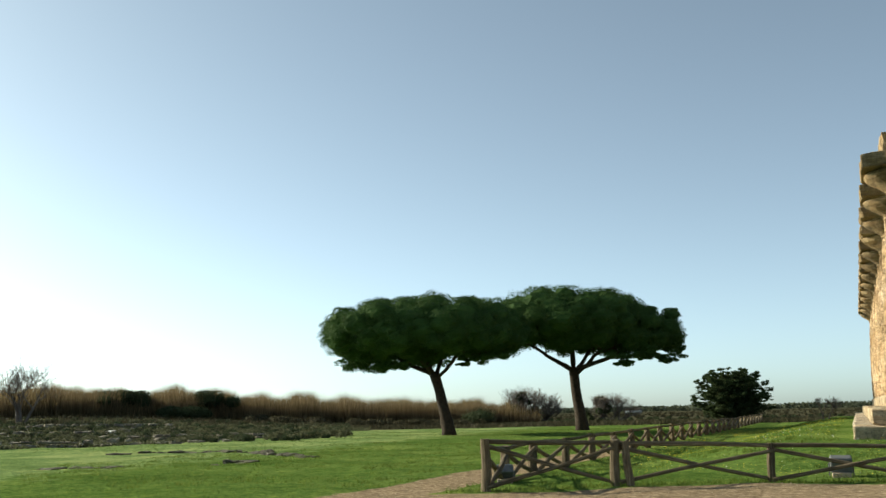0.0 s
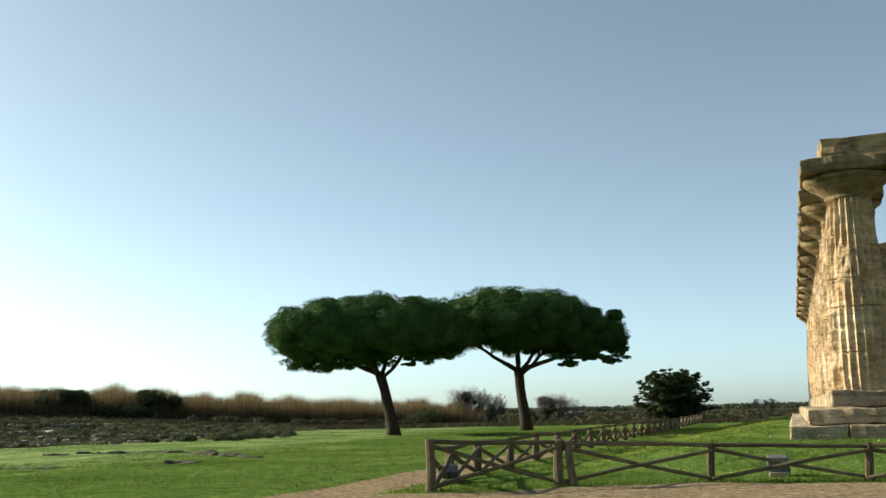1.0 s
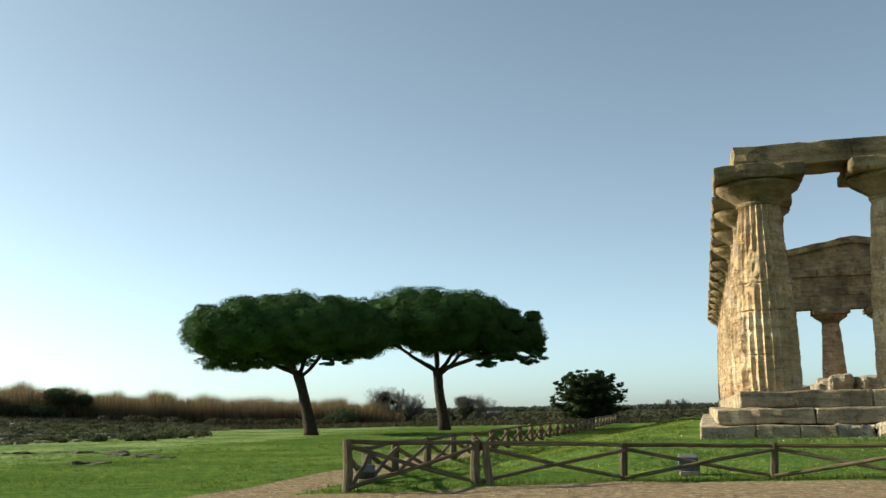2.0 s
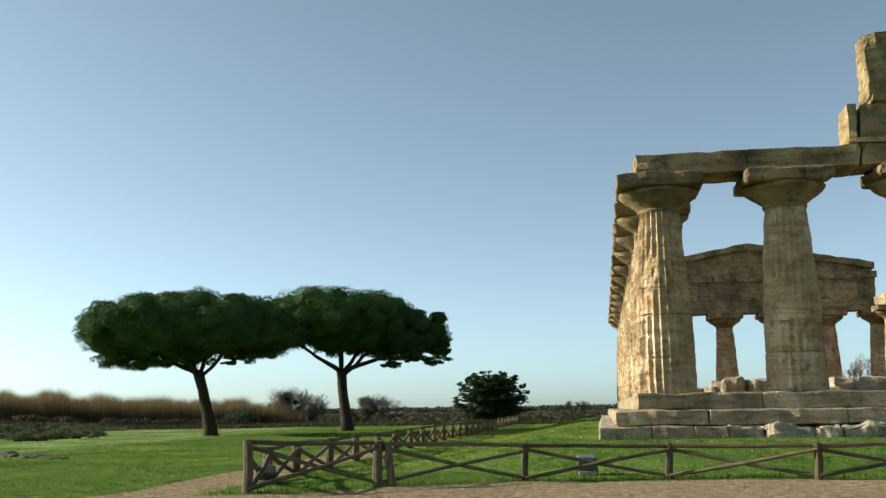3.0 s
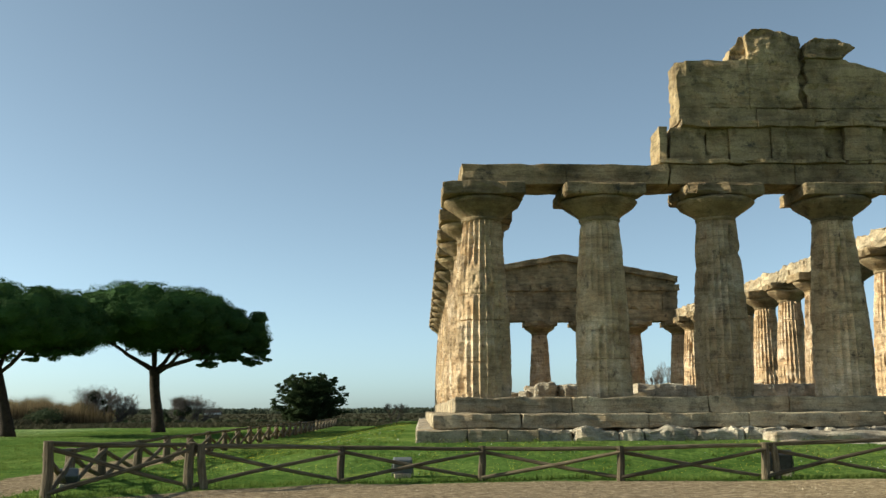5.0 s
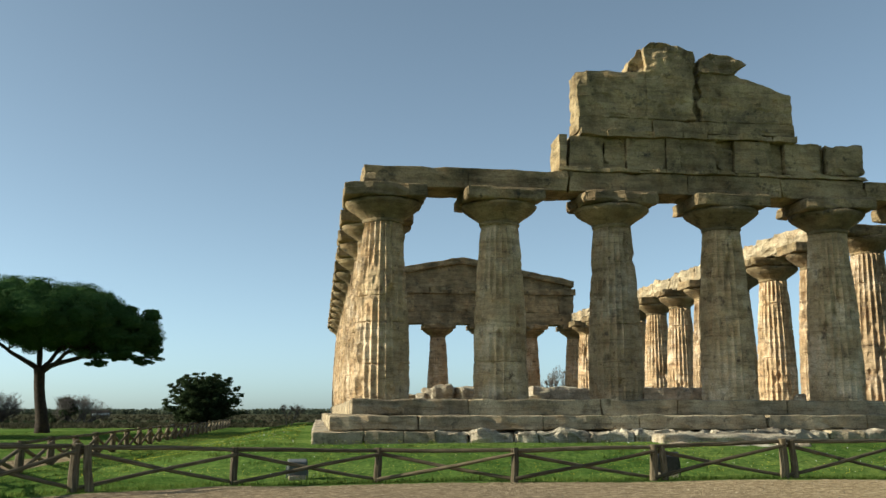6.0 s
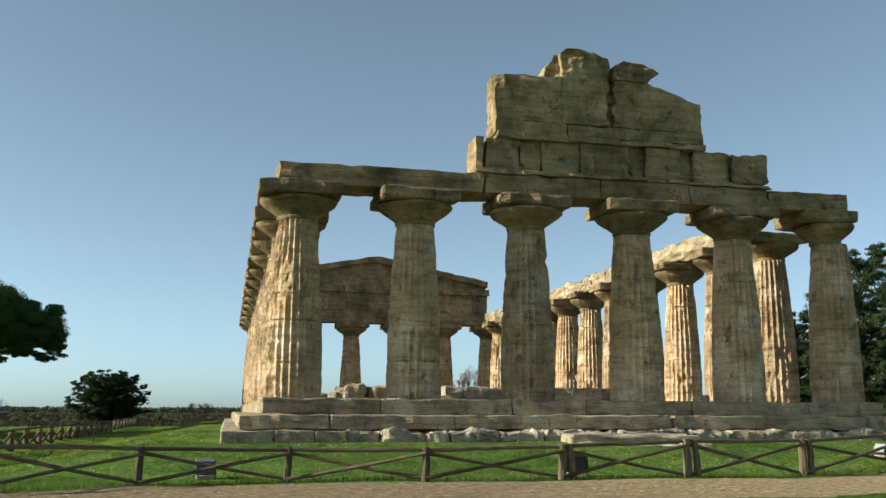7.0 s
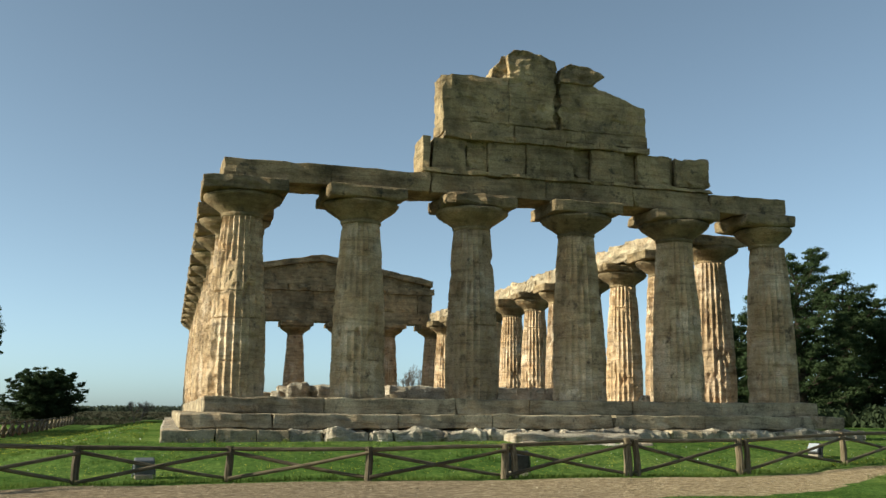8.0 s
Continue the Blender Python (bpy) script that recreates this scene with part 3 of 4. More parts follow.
# low remains of the inner walls
for x0, x1, y0, y1, z1 in ((3.0, 8.7, 37.2, 38.3, 2.05), (8.75, 15.6, 39.0, 40.2, 2.42), (16.0, 17.1, 40.3, 62, 2.45), (4.2, 5.4, 40.3, 62, 2.05)):
    beam(x0, x1, y0, y1, FLOOR - 0.03, z1, "x" if x1 - x0 > 3 else "y", (1.2, 2.4), 0.07, "inner_wall_block", PALE if x0 > 8 else GREY)
for x, y, z, s in ((3.9, 34.0, 0, 0.62), (4.35, 33.8, 0, 0.75), (4.8, 34.2, 0, 0.6), (5.1, 33.8, 0, 0.72), (5.45, 34.1, 0.3, 0.7), (3.6, 33.9, 0, 0.4), (17.2, 33.0, 0, 0.36)):
    of_temple(block("fallen_stone", x - s / 2, x + s / 2, y - s / 2, y + s / 2, FLOOR - 0.02, FLOOR + s * 0.75, PALE, wear=0.09, edge=0.12, step=0.2, turn=x * 40))


# ---- fences ----
def log(name, a, b, r, parent, seed):
    """A round pole from a to b; its origin is at a."""
    a, b = Vector(a), Vector(b)
    d = b - a
    k = 6
    pts = [Vector((0.012 * math.sin(seed + i * 1.7), 0.012 * math.cos(seed * 2 + i), d.length * i / (k - 1))) for i in range(k)]
    v, f = tube(pts, [r * (1.08 - 0.16 * i / (k - 1)) for i in range(k)], 9, 0.16, True, seed)
    ob = mesh_object(name, v, f, WOOD, smooth=False)
    ob.rotation_mode = "QUATERNION"
    ob.matrix_world = Matrix.Translation(a) @ d.to_track_quat("Z", "Y").to_matrix().to_4x4()
    ob.parent = parent
    ob.matrix_parent_inverse = Matrix.Translation(-parent.location)
    return ob


def fence(posts, label, doubles=(), bare=(), stout=1.0):
    """Round posts with a top rail and crossed poles in each bay."""
    x, y, h = posts[0]
    root = empty("wooden_fence", (x, y, at(x, y)), label, "fence", kind="")
    tops = []
    for k, (x, y, h) in enumerate(posts):
        z = at(x, y)
        thick = (0.09 if k in doubles or k == 0 else 0.078) * stout
        tops.append(Vector((x, y, z + h)))
        if k in bare:
            continue
        log("post", (x, y, z - 0.15), (x + 0.015 * math.sin(k * 3), y, z + h + 0.03), thick, root, k * 1.9)
        if k in doubles:
            log("post", (x + 0.26, y + 0.03, z - 0.15), (x + 0.2, y + 0.02, z + h), 0.075, root, k * 2.9)
    for k in range(len(posts) - 1):
        a, b = tops[k], tops[k + 1]
        along = (b - a).normalized()
        side = Vector((along.y, -along.x, 0))
        log("rail", a - along * 0.08 + Vector((0, 0, -0.02)), b + along * 0.08 + Vector((0, 0, -0.02)), 0.042, root, k * 1.1 + 0.4)
        la, lb = Vector((a.x, a.y, at(a.x, a.y) + 0.06)), Vector((b.x, b.y, at(b.x, b.y) + 0.06))
        log("brace", la + side * 0.06, b - Vector((0, 0, 0.1)) + side * 0.06, 0.038 * stout, root, k * 2.3)
        log("brace", a - Vector((0, 0, 0.1)) - side * 0.05, lb - side * 0.05, 0.038 * stout, root, k * 3.1)
    return root


front_posts = [(-6.25, 16.6, 0.9), (-4.2, 17.9, 0.8), (-1.62, 19.9, 0.71), (1.25, 20.25, 0.67), (4.0, 19.65, 0.65), (6.97, 19.8, 0.7), (9.85, 19.8, 0.8),
               (13.1, 20.5, 0.8), (16.8, 21.5, 0.78), (20.2, 22.5, 0.78), (23.6, 23.5, 0.78), (27, 24.6, 0.78)]
fence(front_posts, "rustic low fence of round poles with crossed braces", (1, 5, 6, 7))
side_posts = [(-6.3, 16.72, 0.8)] + [(-7.0 - 0.017 * (y - 21.7), y, 0.72) for y in [21.7 + 2.9 * k for k in range(26)]]
side_posts.insert(1, (-6.8, 19.2, 0.7))
fence(side_posts, "long rustic fence of round poles running across the lawn", bare=(0,), stout=1.35)


# ---- trees ----
def needles(centres, radii, per, size, rng_, up=0.35, fuzz=False):
    """Small triangles facing outwards all over round tufts."""
    out = []
    for c, r in zip(centres, radii):
        d = rng_.normal(size=(per, 3))
        d[:, 2] += up * 0.6
        d /= np.linalg.norm(d, axis=1)[:, None]
        p = np.asarray(c) + d * np.asarray(r) * (np.abs(rng_.normal(0.55, 0.45, (per, 1))) if fuzz else 0.62 + 0.45 * rng_.random((per, 1)))
        nrm = d + rng_.normal(size=(per, 3)) * 0.55
        nrm /= np.linalg.norm(nrm, axis=1)[:, None]
        a = np.cross(nrm, rng_.normal(size=(per, 3)))
        a /= np.linalg.norm(a, axis=1)[:, None]
        b = np.cross(nrm, a)
        s = size * (0.5 + rng_.random((per, 1)))
        out.append(np.stack([p + a * s, p - a * s * 0.6 + b * s * 0.8, p - a * s * 0.6 - b * s * 0.8], 1))
    return np.concatenate(out)


def limb(a, b, r0, r1, sag, seed, sides=8, k=7):
    a, b = Vector(a), Vector(b)
    pts = []
    for i in range(k):
        t = i / (k - 1)
        p = a.lerp(b, t) + Vector((0, 0, -sag * 4 * t * (1 - t)))
        p += noise.noise_vector(Vector((seed, t * 3, seed * 0.7))) * 0.12 * (b - a).length * 0.25 * math.sin(math.pi * t)
        pts.append(p)
    return tube(pts, [r0 + (r1 - r0) * i / (k - 1) for i in range(k)], sides, 0.12, False, seed)


def tufts(centres, radii, per, size, rg_, spread=0.28):
    """Rounded needle tufts: small triangles that lie along each tuft's own rounded surface."""
    out = []
    for c, r in zip(centres, radii):
        d = rg_.normal(size=(per, 3))
        d[:, 2] += 0.45
        d /= np.linalg.norm(d, axis=1)[:, None]
        lump = 1 + 0.1 * np.sin(d[:, :1] * 7 + c[0] * 9) * np.sin(d[:, 1:2] * 6 + c[1] * 7) + 0.1 * np.sin(d[:, 2:] * 8 + c[2] * 5)
        p = np.asarray(c) + d * np.asarray(r) * lump * (0.86 + 0.18 * rg_.random((per, 1)))
        nrm = d + rg_.normal(size=(per, 3)) * spread
        nrm /= np.linalg.norm(nrm, axis=1)[:, None]
        a = np.cross(nrm, rg_.normal(size=(per, 3)))
        a /= np.linalg.norm(a, axis=1)[:, None]
        b = np.cross(nrm, a)
        k = size * (0.6 + 0.8 * rg_.random((per, 1)))
        out.append(np.stack([p + a * k * 1.3, p - a * k * 0.5 + b * k * 0.7, p - a * k * 0.5 - b * k * 0.7], 1))
    return np.concatenate(out)


def heart(c, r, seed):
    """The dense inside of a tuft: a lumpy rounded mass."""
    verts, faces = [], []
    rows, around = 8, 14
    for k in range(rows + 1):
        e = math.pi * (k / rows - 0.5)
        for s_ in range(around):
            a = 2 * math.pi * (s_ + 0.5 * (k % 2)) / around
            d = Vector((math.cos(a) * math.cos(e), math.sin(a) * math.cos(e), math.sin(e)))
            w = 0.74 + 0.2 * noise.noise(d * 1.7 + Vector(c) * 1.3) + 0.1 * noise.noise(d * 4.3 + Vector(c))
            verts.append((c[0] + d.x * r[0] * w, c[1] + d.y * r[1] * w, c[2] + d.z * r[2] * w))
    v = np.array(verts, dtype=np.float32).reshape(rows + 1, around, 3)
    a, b, c_, d_ = v[:-1], np.roll(v[:-1], -1, 1), np.roll(v[1:], -1, 1), v[1:]
    return np.concatenate([np.stack([a, b, c_], 2).reshape(-1, 3, 3), np.stack([a, c_, d_], 2).reshape(-1, 3, 3)])


def umbrella_pine(place, lean, fork, domes, boughs, limbs, seed, label):
    """A stone pine: leaning trunk, spreading limbs and a flat crown of rounded tufts.
    domes: (x, z, half width, rise, drop) of the crown's parts about the foot; boughs: (x, y, z, radius) of ragged low tufts; limbs: (x, y, z) of their tips."""
    rg = np.random.default_rng(seed)
    root = empty("umbrella_pine", place, label, "tree", "pair of umbrella pines")
    top = Vector((lean[0], lean[1], fork))
    pts = [Vector((lean[0] * t ** 1.3, lean[1] * t, fork * t)) + Vector((0.06 * math.sin(t * 5 + seed), 0, 0)) for t in [i / 10 for i in range(11)]]
    pts[0].z = -0.3
    rad = [0.56, 0.46, 0.42, 0.39, 0.37, 0.36, 0.35, 0.34, 0.34, 0.35, 0.37]
    v, f = tube(pts, rad, 14, 0.2, True, seed)
    mesh_object("trunk", v, f, BARK, root, "furrowed brown trunk", True)
    for k, tip in enumerate(limbs):
        tip = Vector(tip)
        bend = top.lerp(tip, 0.5) + Vector((0, 0, 0.16 * (k % 3) - 0.05))
        start = top - Vector((lean[0], lean[1], fork)) * (0.015 + 0.04 * (k % 3))
        r0 = 0.2 - 0.04 * (k % 3)
        pieces = [limb(start, bend, r0, 0.13, 0.08 * (k % 3), seed + k), limb(bend, tip, 0.13, 0.06, -0.12, seed + k + 0.5, 7)]
        for q in range(8):
            s_ = bend.lerp(tip, 0.05 + 0.12 * q)
            e = s_ + Vector((rg.uniform(-1, 1) * 1.6, rg.uniform(-1, 1) * 1.6, rg.uniform(0.35, 1.5)))
            pieces.append(limb(s_, e, 0.07, 0.028, 0.05, seed + k + q * 3, 5, 5))
        v, f = merge(pieces)
        mesh_object("limb", v, f, BARK, root, "", True)
    big, fat, small, thin = [], [], [], []
    for x, z, half, rise, drop in domes:
        # the shell of a flattened dome, in large rounded tufts that leave dark gaps between them
        n = int(1.6 * half * half) + 10
        for k in range(n):
            h = 1 - 2 * (k + 0.5) / n
            a = k * 2.39996 + seed
            q = (1 - abs(h) ** 2.8) ** 0.42
            if h < -0.2 and q < 0.66:
                continue
            r = (0.75 + 0.75 * rg.random()) * min(1.0, 0.6 + half * 0.07)
            deep = rg.uniform(0.88, 1.06)
            inset = max(0.2, 1 - r / half * 0.85)
            big.append((x + math.cos(a) * q * half * deep * inset, math.sin(a) * q * half * deep * inset, z + h * ((rise if h > 0 else drop) - r * 0.66) * deep))
            fat.append((r * 1.1, r * 1.1, r * 0.78))
        # what fills the crown behind the shell
        for k in range(int(n * 0.5)):
            a, q = rg.uniform(0, 2 * math.pi), math.sqrt(rg.random()) * 0.68
            big.append((x + math.cos(a) * q * half, math.sin(a) * q * half, z + rg.uniform(-0.2, 0.45) * (rise if q < 0.5 else drop)))
            fat.append((0.95, 0.95, 0.6))
        # ragged little tufts along the rim and its underside
        for k in range(int(n * 1.2)):
            h = rg.uniform(-1.05, 0.3)
            a = rg.uniform(0, 2 * math.pi)
            q = (1 - min(1, abs(h)) ** 2.3) ** 0.46
            q = max(q, rg.uniform(0.55, 0.9))
            small.append((x + math.cos(a) * q * half * 0.96, math.sin(a) * q * half * 0.96, z + h * (rise if h > 0 else drop)))
            r = rg.uniform(0.18, 0.42)
            thin.append((r * 1.25, r * 1.25, r * 0.65))
    for x, y, z, r in boughs:
        near = min(limbs, key=lambda q: (Vector(q) - Vector((x, y, z))).length)
        v, f = limb(near, (x, y, z), 0.06, 0.03, 0.1, seed + x, 5, 6)
        mesh_object("bough", v, f, BARK, root, "", True)
        for k in range(18):
            small.append((x + rg.normal() * r * 0.75, y + rg.normal() * r * 0.75, z + abs(rg.normal()) * r * 0.45))
            q = r * rg.uniform(0.16, 0.42)
            thin.append((q * 1.4, q * 1.4, q * 0.6))
    soup("crown", np.concatenate([heart(c, r, seed) for c, r in zip(big, fat)] + [tufts(big, fat, 2300, 0.045, rg, 0.42), tufts(small, thin, 240, 0.048, rg, 0.5)]), PINE, root, "dense dark green needle crown")
    return root


P1 = (-24.9, 59.5)
P2 = (-18.4, 68.6)
umbrella_pine((*P1, at(*P1)), (-1.25, 0.4), 4.1,
              [(-1.7, 6.6, 6.9, 2.7, 1.7), (-4.2, 5.9, 3.9, 2.2, 1.35), (2.3, 6.4, 3.0, 2.2, 1.2), (-1.6, 6.5, 3.4, 1.2, 0.95)],
              [(3.3, -0.6, 4.9, 1.0), (2.3, -0.4, 4.75, 0.7), (1.2, -0.6, 4.5, 0.4), (-4.5, -1.5, 4.3, 0.9), (-6.2, -0.5, 4.45, 0.9), (-3.3, -2, 4.4, 0.6)],
              [(-4.0, -0.6, 5.3), (-2.4, 0.5, 6.4), (2.6, -0.6, 5.8), (-1.9, -2.2, 6.0), (-1.0, 3.0, 6.2)],
              3, "umbrella pine with a leaning trunk and a wide dark green crown")
umbrella_pine((*P2, at(*P2)), (-0.5, 0.3), 4.35,
              [(-0.9, 7.65, 6.0, 2.7, 1.6), (1.0, 6.9, 4.0, 2.2, 1.3), (2.0, 7.6, 3.2, 2.25, 1.3), (5.2, 6.5, 2.4, 2.3, 1.35), (0.6, 6.6, 3.2, 1.2, 1.1)],
              [(3.1, -0.9, 4.9, 0.9), (4.2, -0.9, 5.0, 0.8), (6.5, -0.8, 4.6, 0.6), (5.5, -1.0, 4.85, 0.7), (3.7, -0.9, 4.5, 0.6), (6.9, 0, 5.4, 0.6)],
              [(-4.0, -0.8, 6.5), (-0.5, 0.5, 7.2), (3.0, -0.9, 5.7), (5.0, -0.4, 5.9), (1.2, 2.5, 6.6), (-1.4, 2.6, 6.9)],
              8, "umbrella pine with a forked trunk and drooping outer boughs")


def leafy_tree(name, place, label, category, tall, wide, trunk, seed, mat=DARKLEAF, n=60, per=130, size=0.2, base=0.25, tuft=0.5, group=""):
    """A broad dark tree: trunk, limbs and tufts in an uneven egg."""
    rg = np.random.default_rng(seed)
    root = empty(name, place, label, category, group)
    centres, radii, pieces = [], [], []
    for k in range(n):
        u = rg.uniform(base, 1)
        q = math.sqrt(rg.random()) * wide * (math.sin(math.pi * min(1, 0.18 + 0.8 * u)) ** 0.7) * rg.uniform(0.8, 1.15)
        a = rg.uniform(0, 2 * math.pi)
        c = (math.cos(a) * q, math.sin(a) * q, tall * u - tuft * 0.5)
        centres.append(c)
        s = tuft * rg.uniform(0.7, 1.4)
        radii.append((s, s, s * 0.8))
        if k % 4 == 0:
            pieces.append(limb((0, 0, tall * u * 0.5), c, 0.09 * tall / 8, 0.02, 0, seed + k, 5, 5))
    v, f = tube([(0, 0, -0.3), (0.1, 0, tall * 0.3), (0, 0.1, tall * 0.6), (0.1, 0, tall * 0.9)], [trunk, trunk * 0.8, trunk * 0.5, 0.04], 9, 0.15, True, seed)
    mesh_object("trunk", v, f, BARK, root, "", True)
    v, f = merge(pieces)
    mesh_object("branching", v, f, BARK, root, "", True)
    soup("crown", needles(centres, radii, per, size, rg), mat, root, "")
    return root


def boughed_tree(name, place, label, category, tall, wide, trunk, seed, boughs=60, per=170, size=0.1, base=0.1, shape=0.6, group="", lift=0.25, tuft=0.42, mat=DARKLEAF):
    """A dark conifer of long level boughs, each with flattened ragged tufts out to its tip."""
    rg = np.random.default_rng(seed)
    root = empty(name, place, label, category, group)
    centres, radii, pieces = [], [], []
    for k in range(boughs):
        u = base + (0.97 - base) * (k + rg.random()) / boughs
        a = k * 2.39996 + rg.uniform(-0.5, 0.5)
        reach = wide * (max(0.0, 1 - u) ** shape * 0.9 + 0.14) * min(1, 0.66 + u * 1.4) * rg.uniform(0.62, 1.22)
        out = Vector((math.cos(a), math.sin(a), 0))
        s0 = Vector((0, 0, tall * max(0.05, u - 0.1)))
        e = Vector((0, 0, tall * u)) + out * reach + Vector((0, 0, lift * reach * rg.uniform(0.1, 0.9)))
        pieces.append(limb(s0, e, 0.075 * tall / 8, 0.02, 0.12, seed + k, 5, 5))
        m = max(3, int(reach / (tuft * 0.62)))
        for q in range(m):
            t = 0.18 + 0.86 * (q + 0.5) / m
            c = s0.lerp(e, t) + Vector(rg.normal(size=3)) * tuft * 0.5
            s = tuft * rg.uniform(0.6, 1.25) * (1.3 - 0.75 * t)
            centres.append(tuple(c))
            radii.append((s * 1.5, s * 1.5, s * 0.5))
        for _ in range(3):
            c = e + Vector((rg.normal() * 0.35, rg.normal() * 0.35, rg.uniform(0.0, 0.5))) * tuft * 1.6
            centres.append(tuple(c))
            radii.append((tuft * 0.7, tuft * 0.7, tuft * 0.45))
    v, f = tube([(0, 0, -0.3), (0.1, 0, tall * 0.3), (0, 0.1, tall * 0.6), (0.1, 0, tall * 0.9)], [trunk, trunk * 0.8, trunk * 0.5, 0.04], 9, 0.15, True, seed)
    mesh_object("trunk", v, f, BARK, root, "", True)
    v, f = merge(pieces)
    mesh_object("branching", v, f, BARK, root, "", True)
    soup("crown", needles(centres, radii, per, size, rg, 0.35, True), mat, root, "")
    return root


boughed_tree("round_bush", (-12.4, 108.0, at(-12.4, 108)), "dark evergreen bush at the end of the long fence", "bush", 4.9, 3.9, 0.2, 21, boughs=130, per=130, size=0.055, base=0.02, shape=0.3, tuft=0.3, lift=0.5, mat=GREENLEAF)


def bare_tree(place, tall, spread, seed, label, name="bare_tree", stems=1, fine=0.0018):
    """Leafless branching, three forks deep."""
    r = random.Random(seed)
    root = empty(name, place, label, "tree")
    pieces = []

    def grow(p, d, length, rad, depth):
        q = p + d * length
        pieces.append(limb(p, q, max(rad, tall * fine), max(rad * 0.62, tall * fine * 0.78), 0, r.random() * 50, 4 if depth else 7, 3))
        if depth < 6:
            for _ in range(3 if depth < 4 else 2):
                e = (d + Vector((r.uniform(-1, 1), r.uniform(-1, 1), r.uniform(-0.25, 0.7))) * spread).normalized()
                grow(p.lerp(q, r.uniform(0.6, 1.0)), e, length * r.uniform(0.6, 0.85), rad * 0.55, depth + 1)

    for s in range(stems):
        grow(Vector((0.2 * s, 0, -0.2)), Vector((r.uniform(-0.2, 0.2) * (1 + s), r.uniform(-0.2, 0.2), 1)).normalized(), tall * 0.28, tall * 0.022, 0)
    v, f = merge(pieces)
    mesh_object("branching", v, f, TWIG, root)
    return root


def by_ray(t_dir, d):
    return (t_dir[0] * d, t_dir[1] * d, at(t_dir[0] * d, t_dir[1] * d))


G = "evergreens beside the temple"
for x, y, tall, wide, trunk, seed, words in (
        (42.2, 58.0, 12.3, 4.3, 0.35, 31, "tall dark pine beside the temple"),
        (49.6, 62.5, 11.3, 3.6, 0.4, 32, "dark pine with a pointed top beside the temple"),
        (53.6, 62.0, 9.9, 5.8, 0.4, 35, "broad dark pine with sky showing through its boughs"),
        (60.0, 58.0, 11.0, 5.8, 0.4, 33, "broad dark pine with sky showing through its boughs"),
        (41.6, 66.0, 8.3, 4.0, 0.3, 34, "low dark pine seen between the columns")):
    boughed_tree("evergreen_tree", (x, y, at(x, y)), words, "tree", tall, wide, trunk, seed, boughs=50, per=210, size=0.06, base=0.14, shape=0.36, group=G, tuft=0.45, mat=GREENLEAF)

bare_tree(by_ray((-0.7265, 0.687), 96), 7.0, 0.95, 41, "leafless pale grey tree at the edge of the ruins", stems=4, fine=0.0012)
bare_tree(by_ray((0.238, 0.971), 125), 9.5, 0.62, 42, "leafless tree far behind the temple", stems=2)
bare_tree(by_ray((-0.03, 0.9995), 66), 2.2, 0.6, 43, "small leafless shrub by the temple steps", stems=2)


def mixed_shrub(d, dist, tall, wide, seed, label):
    p = by_ray(d, dist)
    r = leafy_tree("wild_shrub", p, label, "shrub", tall * 0.66, wide * 0.34, 0.12, seed, n=14, per=200, size=0.1, base=0.05, tuft=0.5)
    t = bare_tree((0, 0, 0), tall * 1.02, 0.85, seed, "", "twig_halo", 14, 0.0013)
    kids = list(t.children)
    for c in kids:
        c.parent = r
        c.name = "twig_halo"
    bpy.data.objects.remove(t)


mixed_shrub((-0.3168, 0.9485), 118, 5.6, 6.2, 51, "dark shrub with a halo of leafless twigs")
mixed_shrub((-0.2405, 0.9706), 125, 4.6, 5.4, 52, "low dark shrub with leafless twigs")


def blades(points, tall, width, rg, bend=0.25, per=1):
    """Upright slim triangles on the given spots."""
    n = len(points) * per
    p = np.repeat(np.asarray(points, float), per, 0)
    a = rg.uniform(0, 2 * math.pi, n)
    h = (tall[0] + (tall[1] - tall[0]) * rg.random(n))[:, None]
    w = (width * (0.6 + 0.8 * rg.random(n)))[:, None]
    side = np.stack([np.cos(a), np.sin(a), 0 * a], -1)
    off = rg.normal(size=(n, 3)) * [bend, bend, 0] * h
    if per > 1:
        p = p + rg.normal(size=(n, 3)) * [0.05, 0.05, 0]
    return np.stack([p - side * w, p + side * w, p + off + h * [0, 0, 1]], 1)


def over(points, drop=0.03):
    p = np.asarray(points, float)
    return np.column_stack([p[:, 0], p[:, 1], height(p[:, 0], p[:, 1]) - drop])


rg = np.random.default_rng(11)
# stand of dry cane: long and deep, with ragged height
ang = rg.uniform(-0.745, -0.3, 150000)
dist = 112 + 26 * rg.random(150000) + 10 * (ang + 0.4)
cane = np.column_stack([ang * dist, np.sqrt(1 - ang ** 2) * dist])
thin = 0.75 + 0.25 * np.sin(ang * 37) * np.sin(ang * 91 + 1) + 0.15 * np.sin(ang * 190)
keep = rg.random(len(cane)) < np.clip(1.25 - smooth(-0.38, -0.3, ang) * 0.8, 0, 1)
spots = over(cane[keep])
tall = (2.6 + 1.1 * thin[keep] - 0.9 * smooth(-0.42, -0.3, ang[keep])) * (0.42 + 0.62 * rg.random(keep.sum())) * (1 + 0.15 * np.sin(ang[keep] * 310) * np.sin(ang[keep] * 143 + 2) + 0.05 * np.sin(ang[keep] * 71 + 1))
tri = blades(spots, (1, 1), 0.027, rg, 0.16)
tri[:, 2] = tri[:, 0] * 0.5 + tri[:, 1] * 0.5 + (tri[:, 2] - (tri[:, 0] + tri[:, 1]) * 0.5) * tall[:, None]
tagged(soup("cane_stand", tri, REED), "long stand of dry golden brown cane behind the ruins", "reeds", kind="stuff")

